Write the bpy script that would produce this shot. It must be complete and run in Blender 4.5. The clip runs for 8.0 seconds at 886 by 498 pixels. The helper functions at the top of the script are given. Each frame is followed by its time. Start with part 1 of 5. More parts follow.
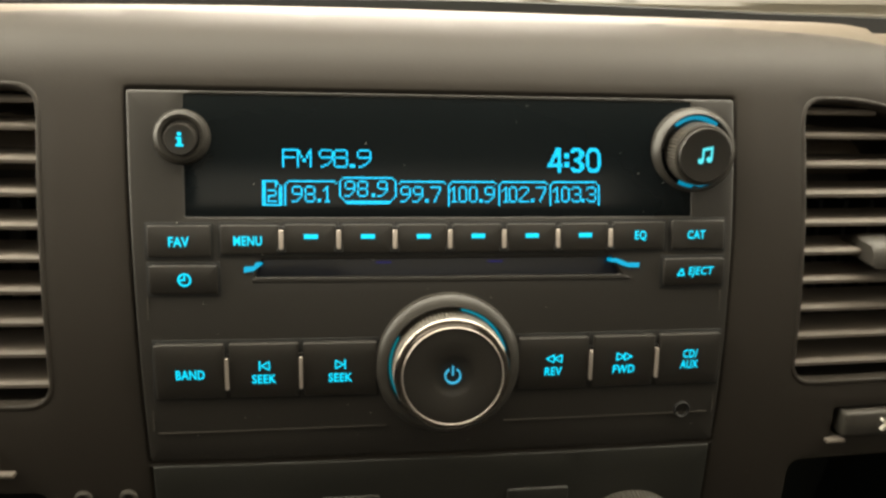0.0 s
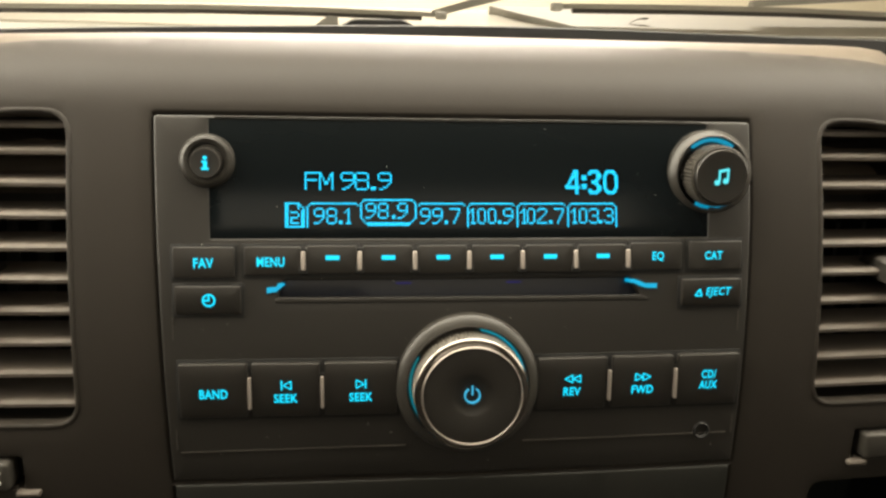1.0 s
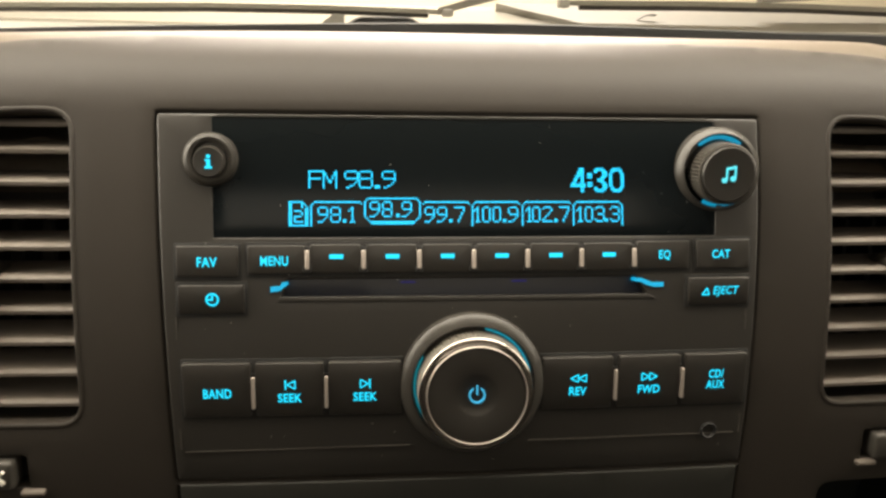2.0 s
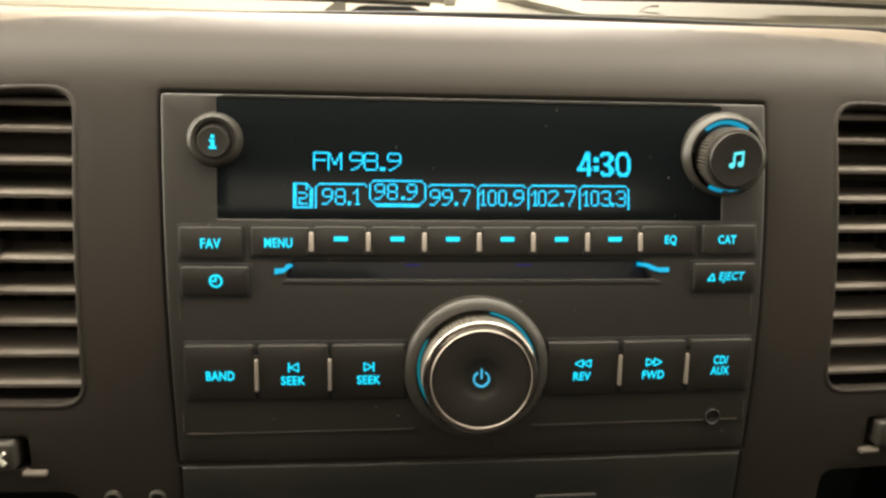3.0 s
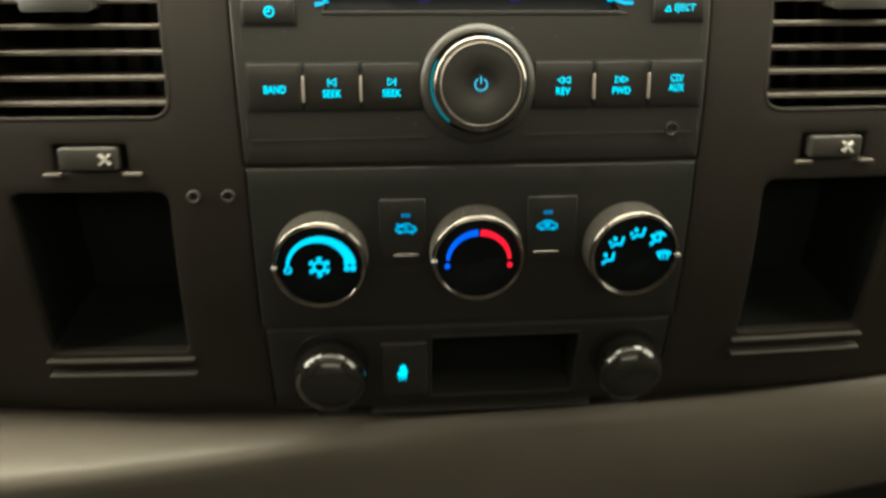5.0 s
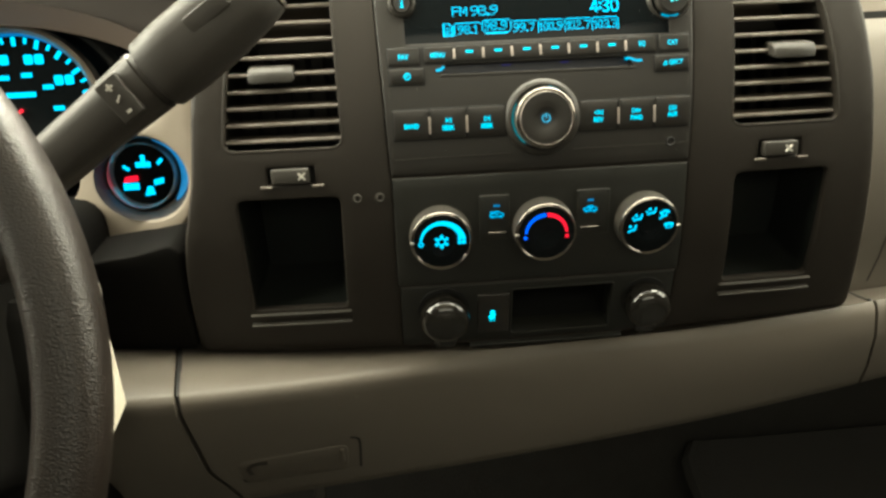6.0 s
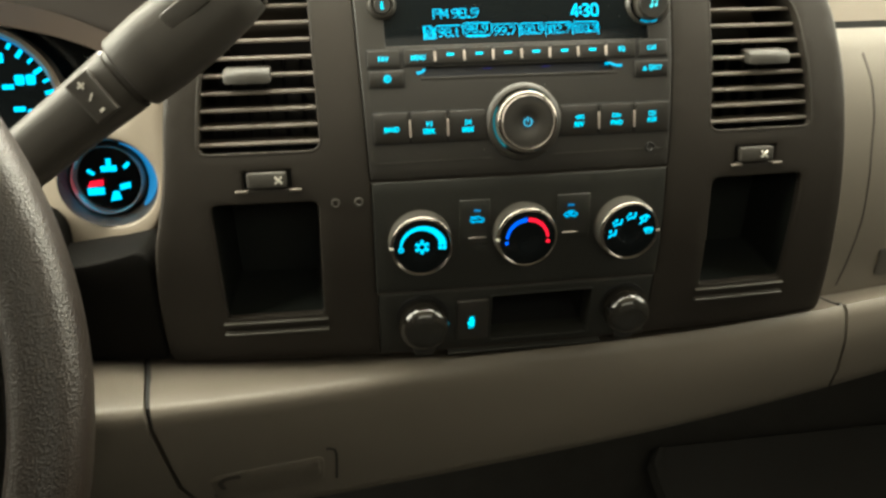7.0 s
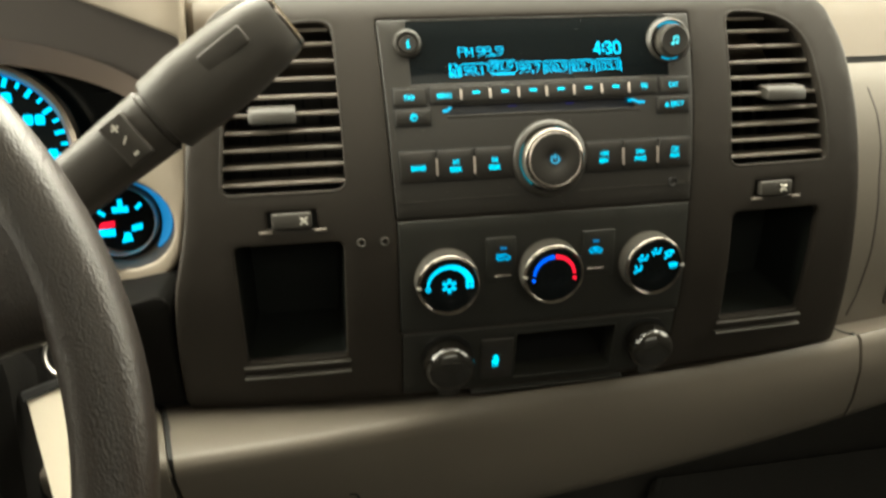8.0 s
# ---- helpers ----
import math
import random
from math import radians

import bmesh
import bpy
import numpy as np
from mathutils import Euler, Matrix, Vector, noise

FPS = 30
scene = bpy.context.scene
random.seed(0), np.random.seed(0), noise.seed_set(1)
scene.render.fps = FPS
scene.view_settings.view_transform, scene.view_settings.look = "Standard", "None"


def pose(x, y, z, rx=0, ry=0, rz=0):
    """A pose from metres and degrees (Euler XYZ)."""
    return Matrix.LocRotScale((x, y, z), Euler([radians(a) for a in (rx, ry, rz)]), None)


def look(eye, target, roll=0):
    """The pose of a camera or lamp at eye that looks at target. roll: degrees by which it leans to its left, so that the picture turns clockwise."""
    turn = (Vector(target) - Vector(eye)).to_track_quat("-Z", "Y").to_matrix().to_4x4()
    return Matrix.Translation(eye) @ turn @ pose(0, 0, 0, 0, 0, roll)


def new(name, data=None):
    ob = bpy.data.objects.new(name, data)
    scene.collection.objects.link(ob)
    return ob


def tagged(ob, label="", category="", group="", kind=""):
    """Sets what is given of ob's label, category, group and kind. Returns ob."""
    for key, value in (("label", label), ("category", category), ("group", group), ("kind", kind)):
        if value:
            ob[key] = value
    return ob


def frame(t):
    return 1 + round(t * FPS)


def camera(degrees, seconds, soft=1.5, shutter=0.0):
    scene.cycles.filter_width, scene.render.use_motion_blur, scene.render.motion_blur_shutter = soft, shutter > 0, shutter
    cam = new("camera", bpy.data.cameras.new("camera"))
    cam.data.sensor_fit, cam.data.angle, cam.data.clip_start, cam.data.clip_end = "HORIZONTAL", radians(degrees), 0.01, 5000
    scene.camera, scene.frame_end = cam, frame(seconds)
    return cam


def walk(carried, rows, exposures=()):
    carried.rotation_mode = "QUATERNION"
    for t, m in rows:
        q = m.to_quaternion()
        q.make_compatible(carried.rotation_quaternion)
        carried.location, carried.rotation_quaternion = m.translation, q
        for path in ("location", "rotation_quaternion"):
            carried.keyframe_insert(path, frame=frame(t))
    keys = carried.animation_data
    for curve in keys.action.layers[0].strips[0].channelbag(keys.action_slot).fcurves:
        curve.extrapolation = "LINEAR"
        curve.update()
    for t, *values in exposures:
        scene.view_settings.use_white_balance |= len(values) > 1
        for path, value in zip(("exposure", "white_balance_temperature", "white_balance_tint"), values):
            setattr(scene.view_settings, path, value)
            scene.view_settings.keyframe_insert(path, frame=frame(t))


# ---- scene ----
cam = camera(59.67, 8.0, 2.7, 0.6)
PATH = [
    (0, (-0.03331, -0.24014, 0.79805), (0.03030, 0.24209, 0.68228), 1.31),
    (0.5, (-0.02975, -0.24352, 0.80280), (0.02664, 0.24012, 0.68917), 0.95),
    (1, (-0.03526, -0.24357, 0.79785), (0.01904, 0.24313, 0.69698), 0.97),
    (1.2, (-0.03488, -0.24514, 0.80018), (0.01791, 0.24179, 0.69961), 0.93),
    (2.3, (-0.03406, -0.24051, 0.79732), (0.01517, 0.24618, 0.69382), 0.79),
    (2.5, (-0.03518, -0.24007, 0.79789), (0.01536, 0.24631, 0.69358), 0.90),
    (3, (-0.03622, -0.24097, 0.79441), (0.01445, 0.24486, 0.68761), 1.29),
    (3.1, (-0.03485, -0.24205, 0.79341), (0.01405, 0.24401, 0.68681), 1.30),
    (3.3, (-0.03588, -0.24539, 0.78596), (0.01437, 0.24003, 0.67716), 1.45),
    (3.5, (-0.03770, -0.25744, 0.76240), (0.01196, 0.22898, 0.65786), 1.35),
    (3.7, (-0.03725, -0.26611, 0.74690), (0.01118, 0.21947, 0.63796), 1.15),
    (3.9, (-0.03769, -0.27584, 0.73477), (0.01333, 0.20827, 0.62063), 1.23),
    (4, (-0.03505, -0.28264, 0.72567), (0.01280, 0.20168, 0.61098), 1.07),
    (4.2, (-0.03542, -0.28242, 0.72322), (0.01146, 0.20159, 0.60687), 1.01),
    (5.3, (-0.04259, -0.37655, 0.72044), (-0.01127, 0.10147, 0.57722), -1.17),
    (5.5, (-0.06429, -0.42044, 0.73614), (-0.03410, 0.05580, 0.58687), -1.80),
    (5.7, (-0.08161, -0.45253, 0.73806), (-0.05290, 0.02606, 0.59618), -2.10),
    (6, (-0.10089, -0.48553, 0.74822), (-0.06584, -0.00317, 0.62133), -2.70),
    (6.5, (-0.11045, -0.48420, 0.74445), (-0.06454, -0.00263, 0.61803), -2.61),
    (7, (-0.11625, -0.47678, 0.74367), (-0.05187, 0.00398, 0.62231), -2.00),
    (7.3, (-0.12439, -0.47154, 0.74450), (-0.04834, 0.00884, 0.62853), -2.29),
    (7.5, (-0.13430, -0.46640, 0.74114), (-0.05330, 0.01287, 0.62394), -2.14),
    (7.7, (-0.13842, -0.46826, 0.74133), (-0.05892, 0.01200, 0.62717), -2.06),
    (7.8, (-0.14398, -0.46831, 0.74366), (-0.06154, 0.01227, 0.63300), -2.02),
    (8, (-0.15161, -0.46342, 0.74983), (-0.06494, 0.01786, 0.64563), -2.29),
]
walk(cam, [(t, look(eye, target, roll)) for t, eye, target, roll in PATH], [(0, 0.04, 6450, 9), (2.6, 0.11, 6500, 14), (3.5, 0.36, 6450, 6), (4.0, 0.27, 6450, 4), (5.5, 0.60, 6300, 2), (8.0, 0.74, 6250, 4)])

# ---- light ----
world = bpy.data.worlds.new("garage_air")
world.use_nodes = True
world.node_tree.nodes["Background"].inputs[0].default_value = (1.0, 0.86, 0.66, 1)
world.node_tree.nodes["Background"].inputs[1].default_value = 0.03
scene.world = world


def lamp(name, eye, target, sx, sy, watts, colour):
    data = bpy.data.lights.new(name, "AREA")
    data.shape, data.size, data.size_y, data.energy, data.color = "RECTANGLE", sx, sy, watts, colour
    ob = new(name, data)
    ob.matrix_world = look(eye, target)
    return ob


WARM = (1.0, 0.915, 0.735)
lamp("garage_tube_light", (0.10, 2.6, 2.90), (0.10, 2.59, 0.0), 2.4, 0.5, 245, (1.0, 0.89, 0.74))
lamp("windscreen_light", (0.0, -0.03, 1.228), (0.0, -0.42, 0.52), 1.2, 0.36, 15.0, WARM)
lamp("driver_window_light", (-0.79, -0.04, 1.01), (0.0, -0.10, 0.62), 0.60, 0.54, 10.0, WARM)
lamp("passenger_window_light", (0.79, -0.06, 1.02), (0.0, -0.10, 0.66), 0.60, 0.50, 4.2, WARM)
# unseen fill lamp, added behind the camera to lift the dark faces
lamp("rear_fill_light", (0.0, -1.29, 1.10), (0.0, 0.0, 0.72), 1.20, 0.34, 1.7, WARM)


# ---- materials ----
def nodes_of(name):
    m = bpy.data.materials.new(name)
    m.use_nodes = True
    return m, m.node_tree.nodes, m.node_tree.links, m.node_tree.nodes["Principled BSDF"]


def plastic(name, colour, rough=0.5, grain=900.0, bump=0.25, spread=0.12, stain=14.0, dist=0.0003, metal=0.0, spec=0.5):
    """Moulded, grained surface: fine leather grain in relief and broad, faint wear in colour and gloss."""
    m, n, l, b = nodes_of(name)
    tc = n.new("ShaderNodeTexCoord")
    fine = n.new("ShaderNodeTexVoronoi")
    fine.inputs["Scale"].default_value = grain
    l.new(tc.outputs["Object"], fine.inputs["Vector"])
    broad = n.new("ShaderNodeTexNoise")
    broad.inputs["Scale"].default_value, broad.inputs["Detail"].default_value = stain, 6
    l.new(tc.outputs["Object"], broad.inputs["Vector"])
    mix = n.new("ShaderNodeMix")
    mix.data_type = "RGBA"
    mix.inputs["A"].default_value = (*[c * (1 - spread) for c in colour], 1)
    mix.inputs["B"].default_value = (*[c * (1 + spread) for c in colour], 1)
    l.new(broad.outputs["Fac"], mix.inputs["Factor"])
    l.new(mix.outputs["Result"], b.inputs["Base Color"])
    ramp = n.new("ShaderNodeMapRange")
    ramp.inputs["To Min"].default_value, ramp.inputs["To Max"].default_value = rough - 0.07, rough + 0.07
    l.new(broad.outputs["Fac"], ramp.inputs["Value"])
    l.new(ramp.outputs["Result"], b.inputs["Roughness"])
    bp = n.new("ShaderNodeBump")
    bp.inputs["Strength"].default_value, bp.inputs["Distance"].default_value = bump, dist
    l.new(fine.outputs["Distance"], bp.inputs["Height"])
    l.new(bp.outputs["Normal"], b.inputs["Normal"])
    b.inputs["Metallic"].default_value = metal
    b.inputs["Specular IOR Level"].default_value = spec
    return m


def glow(name, colour, power):
    m, n, l, b = nodes_of(name)
    b.inputs["Base Color"].default_value = (*[c * 0.3 for c in colour], 1)
    b.inputs["Emission Color"].default_value = (*colour, 1)
    b.inputs["Emission Strength"].default_value = power
    return m


BEZEL = plastic("charcoal_grained_plastic", (0.0270, 0.0228, 0.0186), 0.50, 1500, 0.05, spec=0.28)
sheen = BEZEL.node_tree.nodes["Principled BSDF"].inputs
sheen["Sheen Weight"].default_value, sheen["Sheen Roughness"].default_value = 0.13, 0.28
sheen["Sheen Tint"].default_value = (1.0, 0.88, 0.72, 1)
RADIO = plastic("black_satin_plastic", (0.0230, 0.0208, 0.0178), 0.42, 2200, 0.08)
BUTTON = plastic("black_button_plastic", (0.029, 0.0264, 0.023), 0.36, 2600, 0.06)
GAP = plastic("black_gap", (0.011, 0.011, 0.0102), 0.7, 800, 0.0)
SLOTSKIN = plastic("blue_black_slot", (0.012, 0.0155, 0.028), 0.35, 800, 0.0)
GLOSS = plastic("black_display_lens", (0.0045, 0.0064, 0.0074), 0.16, 500, 0.0, 0.05, spec=0.22)
HVAC = plastic("black_matte_plastic", (0.0205, 0.0208, 0.0174), 0.5, 2000, 0.12)
# near-black: shade round the column is put into this colour
COLUMNSHADE = plastic("shaded_black_column", (0.0060, 0.0054, 0.0047), 0.8, 1500, 0.1, spec=0.12)
BINSKIN = plastic("black_bin_liner", (0.0100, 0.0120, 0.0106), 0.75, 2000, 0.1, spec=0.2)
KNOB = plastic("dark_knob_plastic", (0.06, 0.055, 0.047), 0.42, 2400, 0.08)
GRIP = plastic("ribbed_grip_plastic", (0.15, 0.138, 0.118), 0.42, 2400, 0.05)
COLLAR = plastic("grey_collar_plastic", (0.038, 0.035, 0.030), 0.36, 2000, 0.1)
SATIN = plastic("black_glossy_dome", (0.010, 0.0088, 0.007), 0.12, 2000, 0.0, spec=1.0)
SILVER = plastic("satin_silver_paint", (0.50, 0.44, 0.39), 0.34, 900, 0.02, 0.05, metal=0.55)
CHROME = plastic("chrome", (0.37, 0.335, 0.305), 0.15, 700, 0.02, 0.04, metal=1.0)
SLAT = plastic("slat_plastic", (0.145, 0.125, 0.105), 0.55, 2000, 0.1)
TAB = plastic("tab_plastic", (0.046, 0.042, 0.036), 0.5, 2000, 0.08)
# one titanium in four tones: uneven light on the panels offset in the colour
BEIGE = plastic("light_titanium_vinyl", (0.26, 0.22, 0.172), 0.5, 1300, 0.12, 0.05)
PAD_SKIN = plastic("titanium_pad_skin_darkened", (0.108, 0.086, 0.062), 0.5, 1300, 0.1, 0.05)
SIDE_SKIN = plastic("titanium_side_vinyl", (0.130, 0.114, 0.093), 0.5, 1300, 0.12, 0.05)
BOLSTER = plastic("titanium_knee_vinyl", (0.123, 0.107, 0.087), 0.44, 1300, 0.12, 0.07)
LEATHER = plastic("dark_grained_wheel_skin", (0.0150, 0.0105, 0.0077), 0.38, 1150, 0.42, 0.16, 20, 0.0005, spec=0.75)
STALK = plastic("dark_stalk_plastic", (0.035, 0.0305, 0.025), 0.48, 1700, 0.16)
BROW = plastic("brown_brow_plastic", (0.165, 0.132, 0.110), 0.5, 1500, 0.1)
BINNACLE = plastic("dark_brown_plastic", (0.055, 0.047, 0.042), 0.5, 1500, 0.1)
STALKDARK = plastic("dark_slide_plastic", (0.045, 0.041, 0.035), 0.45, 1700, 0.1)
CARPET = plastic("black_carpet", (0.050, 0.047, 0.041), 0.95, 700, 1.0, 0.3, 30, 0.002)
MAT = plastic("grey_floor_mat", (0.036, 0.034, 0.030), 0.8, 400, 0.6, 0.2, 20, 0.001)
CLOTH = plastic("headliner_cloth", (0.42, 0.38, 0.31), 0.9, 900, 0.5, 0.08, 20, 0.0005)
SEATCLOTH = plastic("dark_cab_cloth", (0.05, 0.047, 0.042), 0.9, 900, 0.5, 0.15, 20, 0.0005)
PAPER = plastic("cream_tag_card", (0.86, 0.78, 0.64), 0.6, 600, 0.05, 0.04)
METAL = plastic("dull_steel", (0.5, 0.48, 0.45), 0.32, 900, 0.1, 0.1, metal=1.0)
RUBBER = plastic("black_rubber", (0.012, 0.012, 0.012), 0.6, 900, 0.1)
COWL = plastic("weathered_cowl", (0.32, 0.30, 0.26), 0.55, 500, 0.1, 0.1)
WIPER = plastic("weathered_wiper", (0.23, 0.215, 0.185), 0.5, 500, 0.2, 0.2)
PAINT = plastic("white_car_paint", (0.72, 0.69, 0.62), 0.2, 300, 0.0, 0.03)
WALLPAINT = plastic("cream_wall_paint", (0.80, 0.74, 0.60), 0.8, 60, 0.3, 0.04, 2.0)
CEMENT = plastic("garage_concrete", (0.35, 0.33, 0.29), 0.8, 60, 0.4, 0.15, 3.0)
PRINT = plastic("white_print", (0.62, 0.60, 0.54), 0.5, 800, 0.0)
LAMPCYAN = glow("cyan_backlight", (0.004, 0.58, 0.80), 1.4)
DIALCYAN = glow("dial_cyan_backlight", (0.012, 0.45, 0.72), 1.3)
GAUGEBLUE = glow("gauge_cyan_backlight", (0.0, 0.56, 0.96), 1.1)
DOTS = glow("cyan_display_dots", (0.0, 0.50, 0.82), 2.1)
ICE = glow("pale_cyan_backlight", (0.10, 0.72, 0.80), 1.0)
ARROW = glow("soft_cyan_backlight", (0.0, 0.36, 0.60), 1.0)
DIMCYAN = glow("dim_cyan_backlight", (0.0, 0.12, 0.28), 1.0)
TEAL = glow("teal_ring_light", (0.0, 0.20, 0.24), 0.7)
RINGCYAN = glow("cyan_ring_light", (0.0, 0.27, 0.36), 0.8)
RINGBLUE = glow("blue_ring_light", (0.0, 0.26, 0.42), 0.9)
DEEPBLUE = glow("deep_blue_light", (0.008, 0.006, 0.12), 1.0)
BLUE = glow("blue_backlight", (0.0, 0.10, 0.90), 1.0)
RED = glow("red_backlight", (0.95, 0.006, 0.03), 1.0)

GLASS, gn, gl, gb = nodes_of("clear_glass")
gb.inputs["Base Color"].default_value = (0.96, 0.98, 0.97, 1)
gb.inputs["Transmission Weight"].default_value = 1.0
gb.inputs["Roughness"].default_value = 0.0
gb.inputs["IOR"].default_value = 1.02


# ---- building helpers ----
def thing(name, place, label, category, group="", kind=""):
    ob = new(name)
    ob.empty_display_size = 0.02
    ob.location = place
    return tagged(ob, label, category, group, kind)


def root_place(ob):
    while ob.parent:
        ob = ob.parent
    return Vector(ob.location)


def part(name, bm, material, parent=None, label="", smooth=35):
    """Links a bmesh, given in world metres, as one mesh under a thing or part."""
    if parent is not None:
        bmesh.ops.translate(bm, verts=bm.verts, vec=-root_place(parent))
    bmesh.ops.recalc_face_normals(bm, faces=bm.faces)
    for f in bm.faces:
        f.smooth = True
    for e in bm.edges:
        e.smooth = len(e.link_faces) == 2 and e.calc_face_angle(0) < radians(smooth)
    me = bpy.data.meshes.new(name)
    bm.to_mesh(me)
    bm.free()
    me.materials.append(material)
    ob = new(name, me)
    ob.parent = parent
    return tagged(ob, label)


def structure(name, bm, material, label, smooth=35):
    return tagged(part(name, bm, material, None, label, smooth), kind="structure")


def box(bm, lo, hi, m=None, bevel=0.0):
    made = bmesh.ops.create_cube(bm, size=1)["verts"]
    for v in made:
        v.co = Vector([lo[i] + (v.co[i] + 0.5) * (hi[i] - lo[i]) for i in range(3)])
    if bevel:
        edges = {e for v in made for e in v.link_edges}
        out = bmesh.ops.bevel(bm, geom=list(edges), offset=bevel, segments=2, profile=0.5, affect="EDGES")
        made = list({v for f in out["faces"] for v in f.verts} | {v for v in made if v.is_valid})
    if m is not None:
        bmesh.ops.transform(bm, matrix=m, verts=made)
    return made


def loft(bm, rings, closed=True, caps=True):
    """Skins rings of points, each a list of the same length."""
    vs = [[bm.verts.new(p) for p in ring] for ring in rings]
    n = len(vs[0])
    for a, b in zip(vs, vs[1:]):
        for i in range(n if closed else n - 1):
            j = (i + 1) % n
            bm.faces.new((a[i], a[j], b[j], b[i]))
    if caps and closed:
        bm.faces.new(vs[0])
        bm.faces.new(vs[-1])
    return vs


# the face of the centre stack: a shallow bow, rolled back over its top
ROLL = ((0.0158, 0.790), (0.0267, 0.8216), (0.0875, 0.8216))


def stack_point(x, v):
    if v <= 0.79:
        return Vector((x, -0.0029 + 1.6 * (v - 0.682) ** 2 + 0.15 * x * x, v))
    t = (v - 0.79) / 0.055 * 0.6
    a, b, c = (1 - t) ** 2, 2 * t * (1 - t), t * t
    return Vector((x, a * ROLL[0][0] + b * ROLL[1][0] + c * ROLL[2][0] + 0.15 * x * x, a * ROLL[0][1] + b * ROLL[1][1] + c * ROLL[2][1]))


def stack_axes(x, v):
    d = 0.0005
    ex = (stack_point(x + d, v) - stack_point(x - d, v)).normalized()
    ez = (stack_point(x, v + d) - stack_point(x, v - d)).normalized()
    return ex, ez, ex.cross(ez).normalized()


def on_stack(x, v, h=0.0):
    return stack_point(x, v) + stack_axes(x, v)[2] * h


def flat_at(x, v):
    """A flat, rigid frame standing on the face at (x, v): gives a map (a, b, h) to the world."""
    o, (ex, ez, n) = stack_point(x, v), stack_axes(x, v)
    return lambda a, b, h=0.0: o + ex * a + ez * b + n * h


def level_at(x, v, lean):
    """A flat frame on the face whose axis rises by lean degrees from the level."""
    o, a = stack_point(x, v), radians(lean)
    ez, n = Vector((0, math.sin(a), math.cos(a))), Vector((0, -math.cos(a), math.sin(a)))
    return lambda p, q, h=0.0: o + Vector((p, 0, 0)) + ez * q + n * h


def plane_map(origin, right, up):
    o, r, u = Vector(origin), Vector(right).normalized(), Vector(up).normalized()
    n = r.cross(u)
    return lambda a, b, h=0.0: o + r * a + u * b + n * h


def rounded(points, radii, n=5):
    """A closed outline with its corners rounded."""
    out, k = [], len(points)
    if not isinstance(radii, (list, tuple)):
        radii = [radii] * k
    for i in range(k):
        p, a, b, r = Vector(points[i]), Vector(points[i - 1]), Vector(points[(i + 1) % k]), radii[i]
        if r <= 0:
            out.append(p)
            continue
        da, db = (a - p), (b - p)
        ra, rb = min(r, da.length * 0.49), min(r, db.length * 0.49)
        p0, p1 = p + da.normalized() * ra, p + db.normalized() * rb
        for j in range(n + 1):
            t = j / n
            out.append(p0 * (1 - t) ** 2 * 1.0 + p * 2 * t * (1 - t) + p1 * t * t)
    return out


def rect(x0, z0, x1, z1, r=0.001, n=3):
    return rounded([(x0, z0), (x1, z0), (x1, z1), (x0, z1)], r, n)


def mirrored(loop):
    return [Vector((-p[0], p[1])) for p in reversed(loop)]


def dense(loop, step):
    out = []
    for i, p in enumerate(loop):
        q = loop[(i + 1) % len(loop)]
        k = max(1, int(math.ceil((Vector(q) - Vector(p)).length / step)))
        out += [Vector(p).lerp(Vector(q), j / k) for j in range(k)]
    return out


def area2(loop):
    return sum(loop[i - 1][0] * loop[i][1] - loop[i][0] * loop[i - 1][1] for i in range(len(loop)))


def grown(loop, d):
    """The outline pushed out by d (in, if d is less than nought)."""
    s, out, k = (1 if area2(loop) > 0 else -1), [], len(loop)
    for i in range(k):
        a, p, b = Vector(loop[i - 1]), Vector(loop[i]), Vector(loop[(i + 1) % k])
        u, w = (p - a), (b - p)
        if u.length < 1e-9 or w.length < 1e-9:
            u = w = (b - a)
        u.normalize(), w.normalize()
        n1, n2 = Vector((u[1], -u[0])), Vector((w[1], -w[0]))
        n = n1 + n2
        n = n.normalized() if n.length > 1e-6 else n1
        out.append(p + n * s * d / max(0.5, n.dot(n1)))
    return out


def inside(p, loop):
    hit, k = False, len(loop)
    for i in range(k):
        a, b = loop[i - 1], loop[i]
        if (a[1] > p[1]) != (b[1] > p[1]) and p[0] < (b[0] - a[0]) * (p[1] - a[1]) / (b[1] - a[1]) + a[0]:
            hit = not hit
    return hit


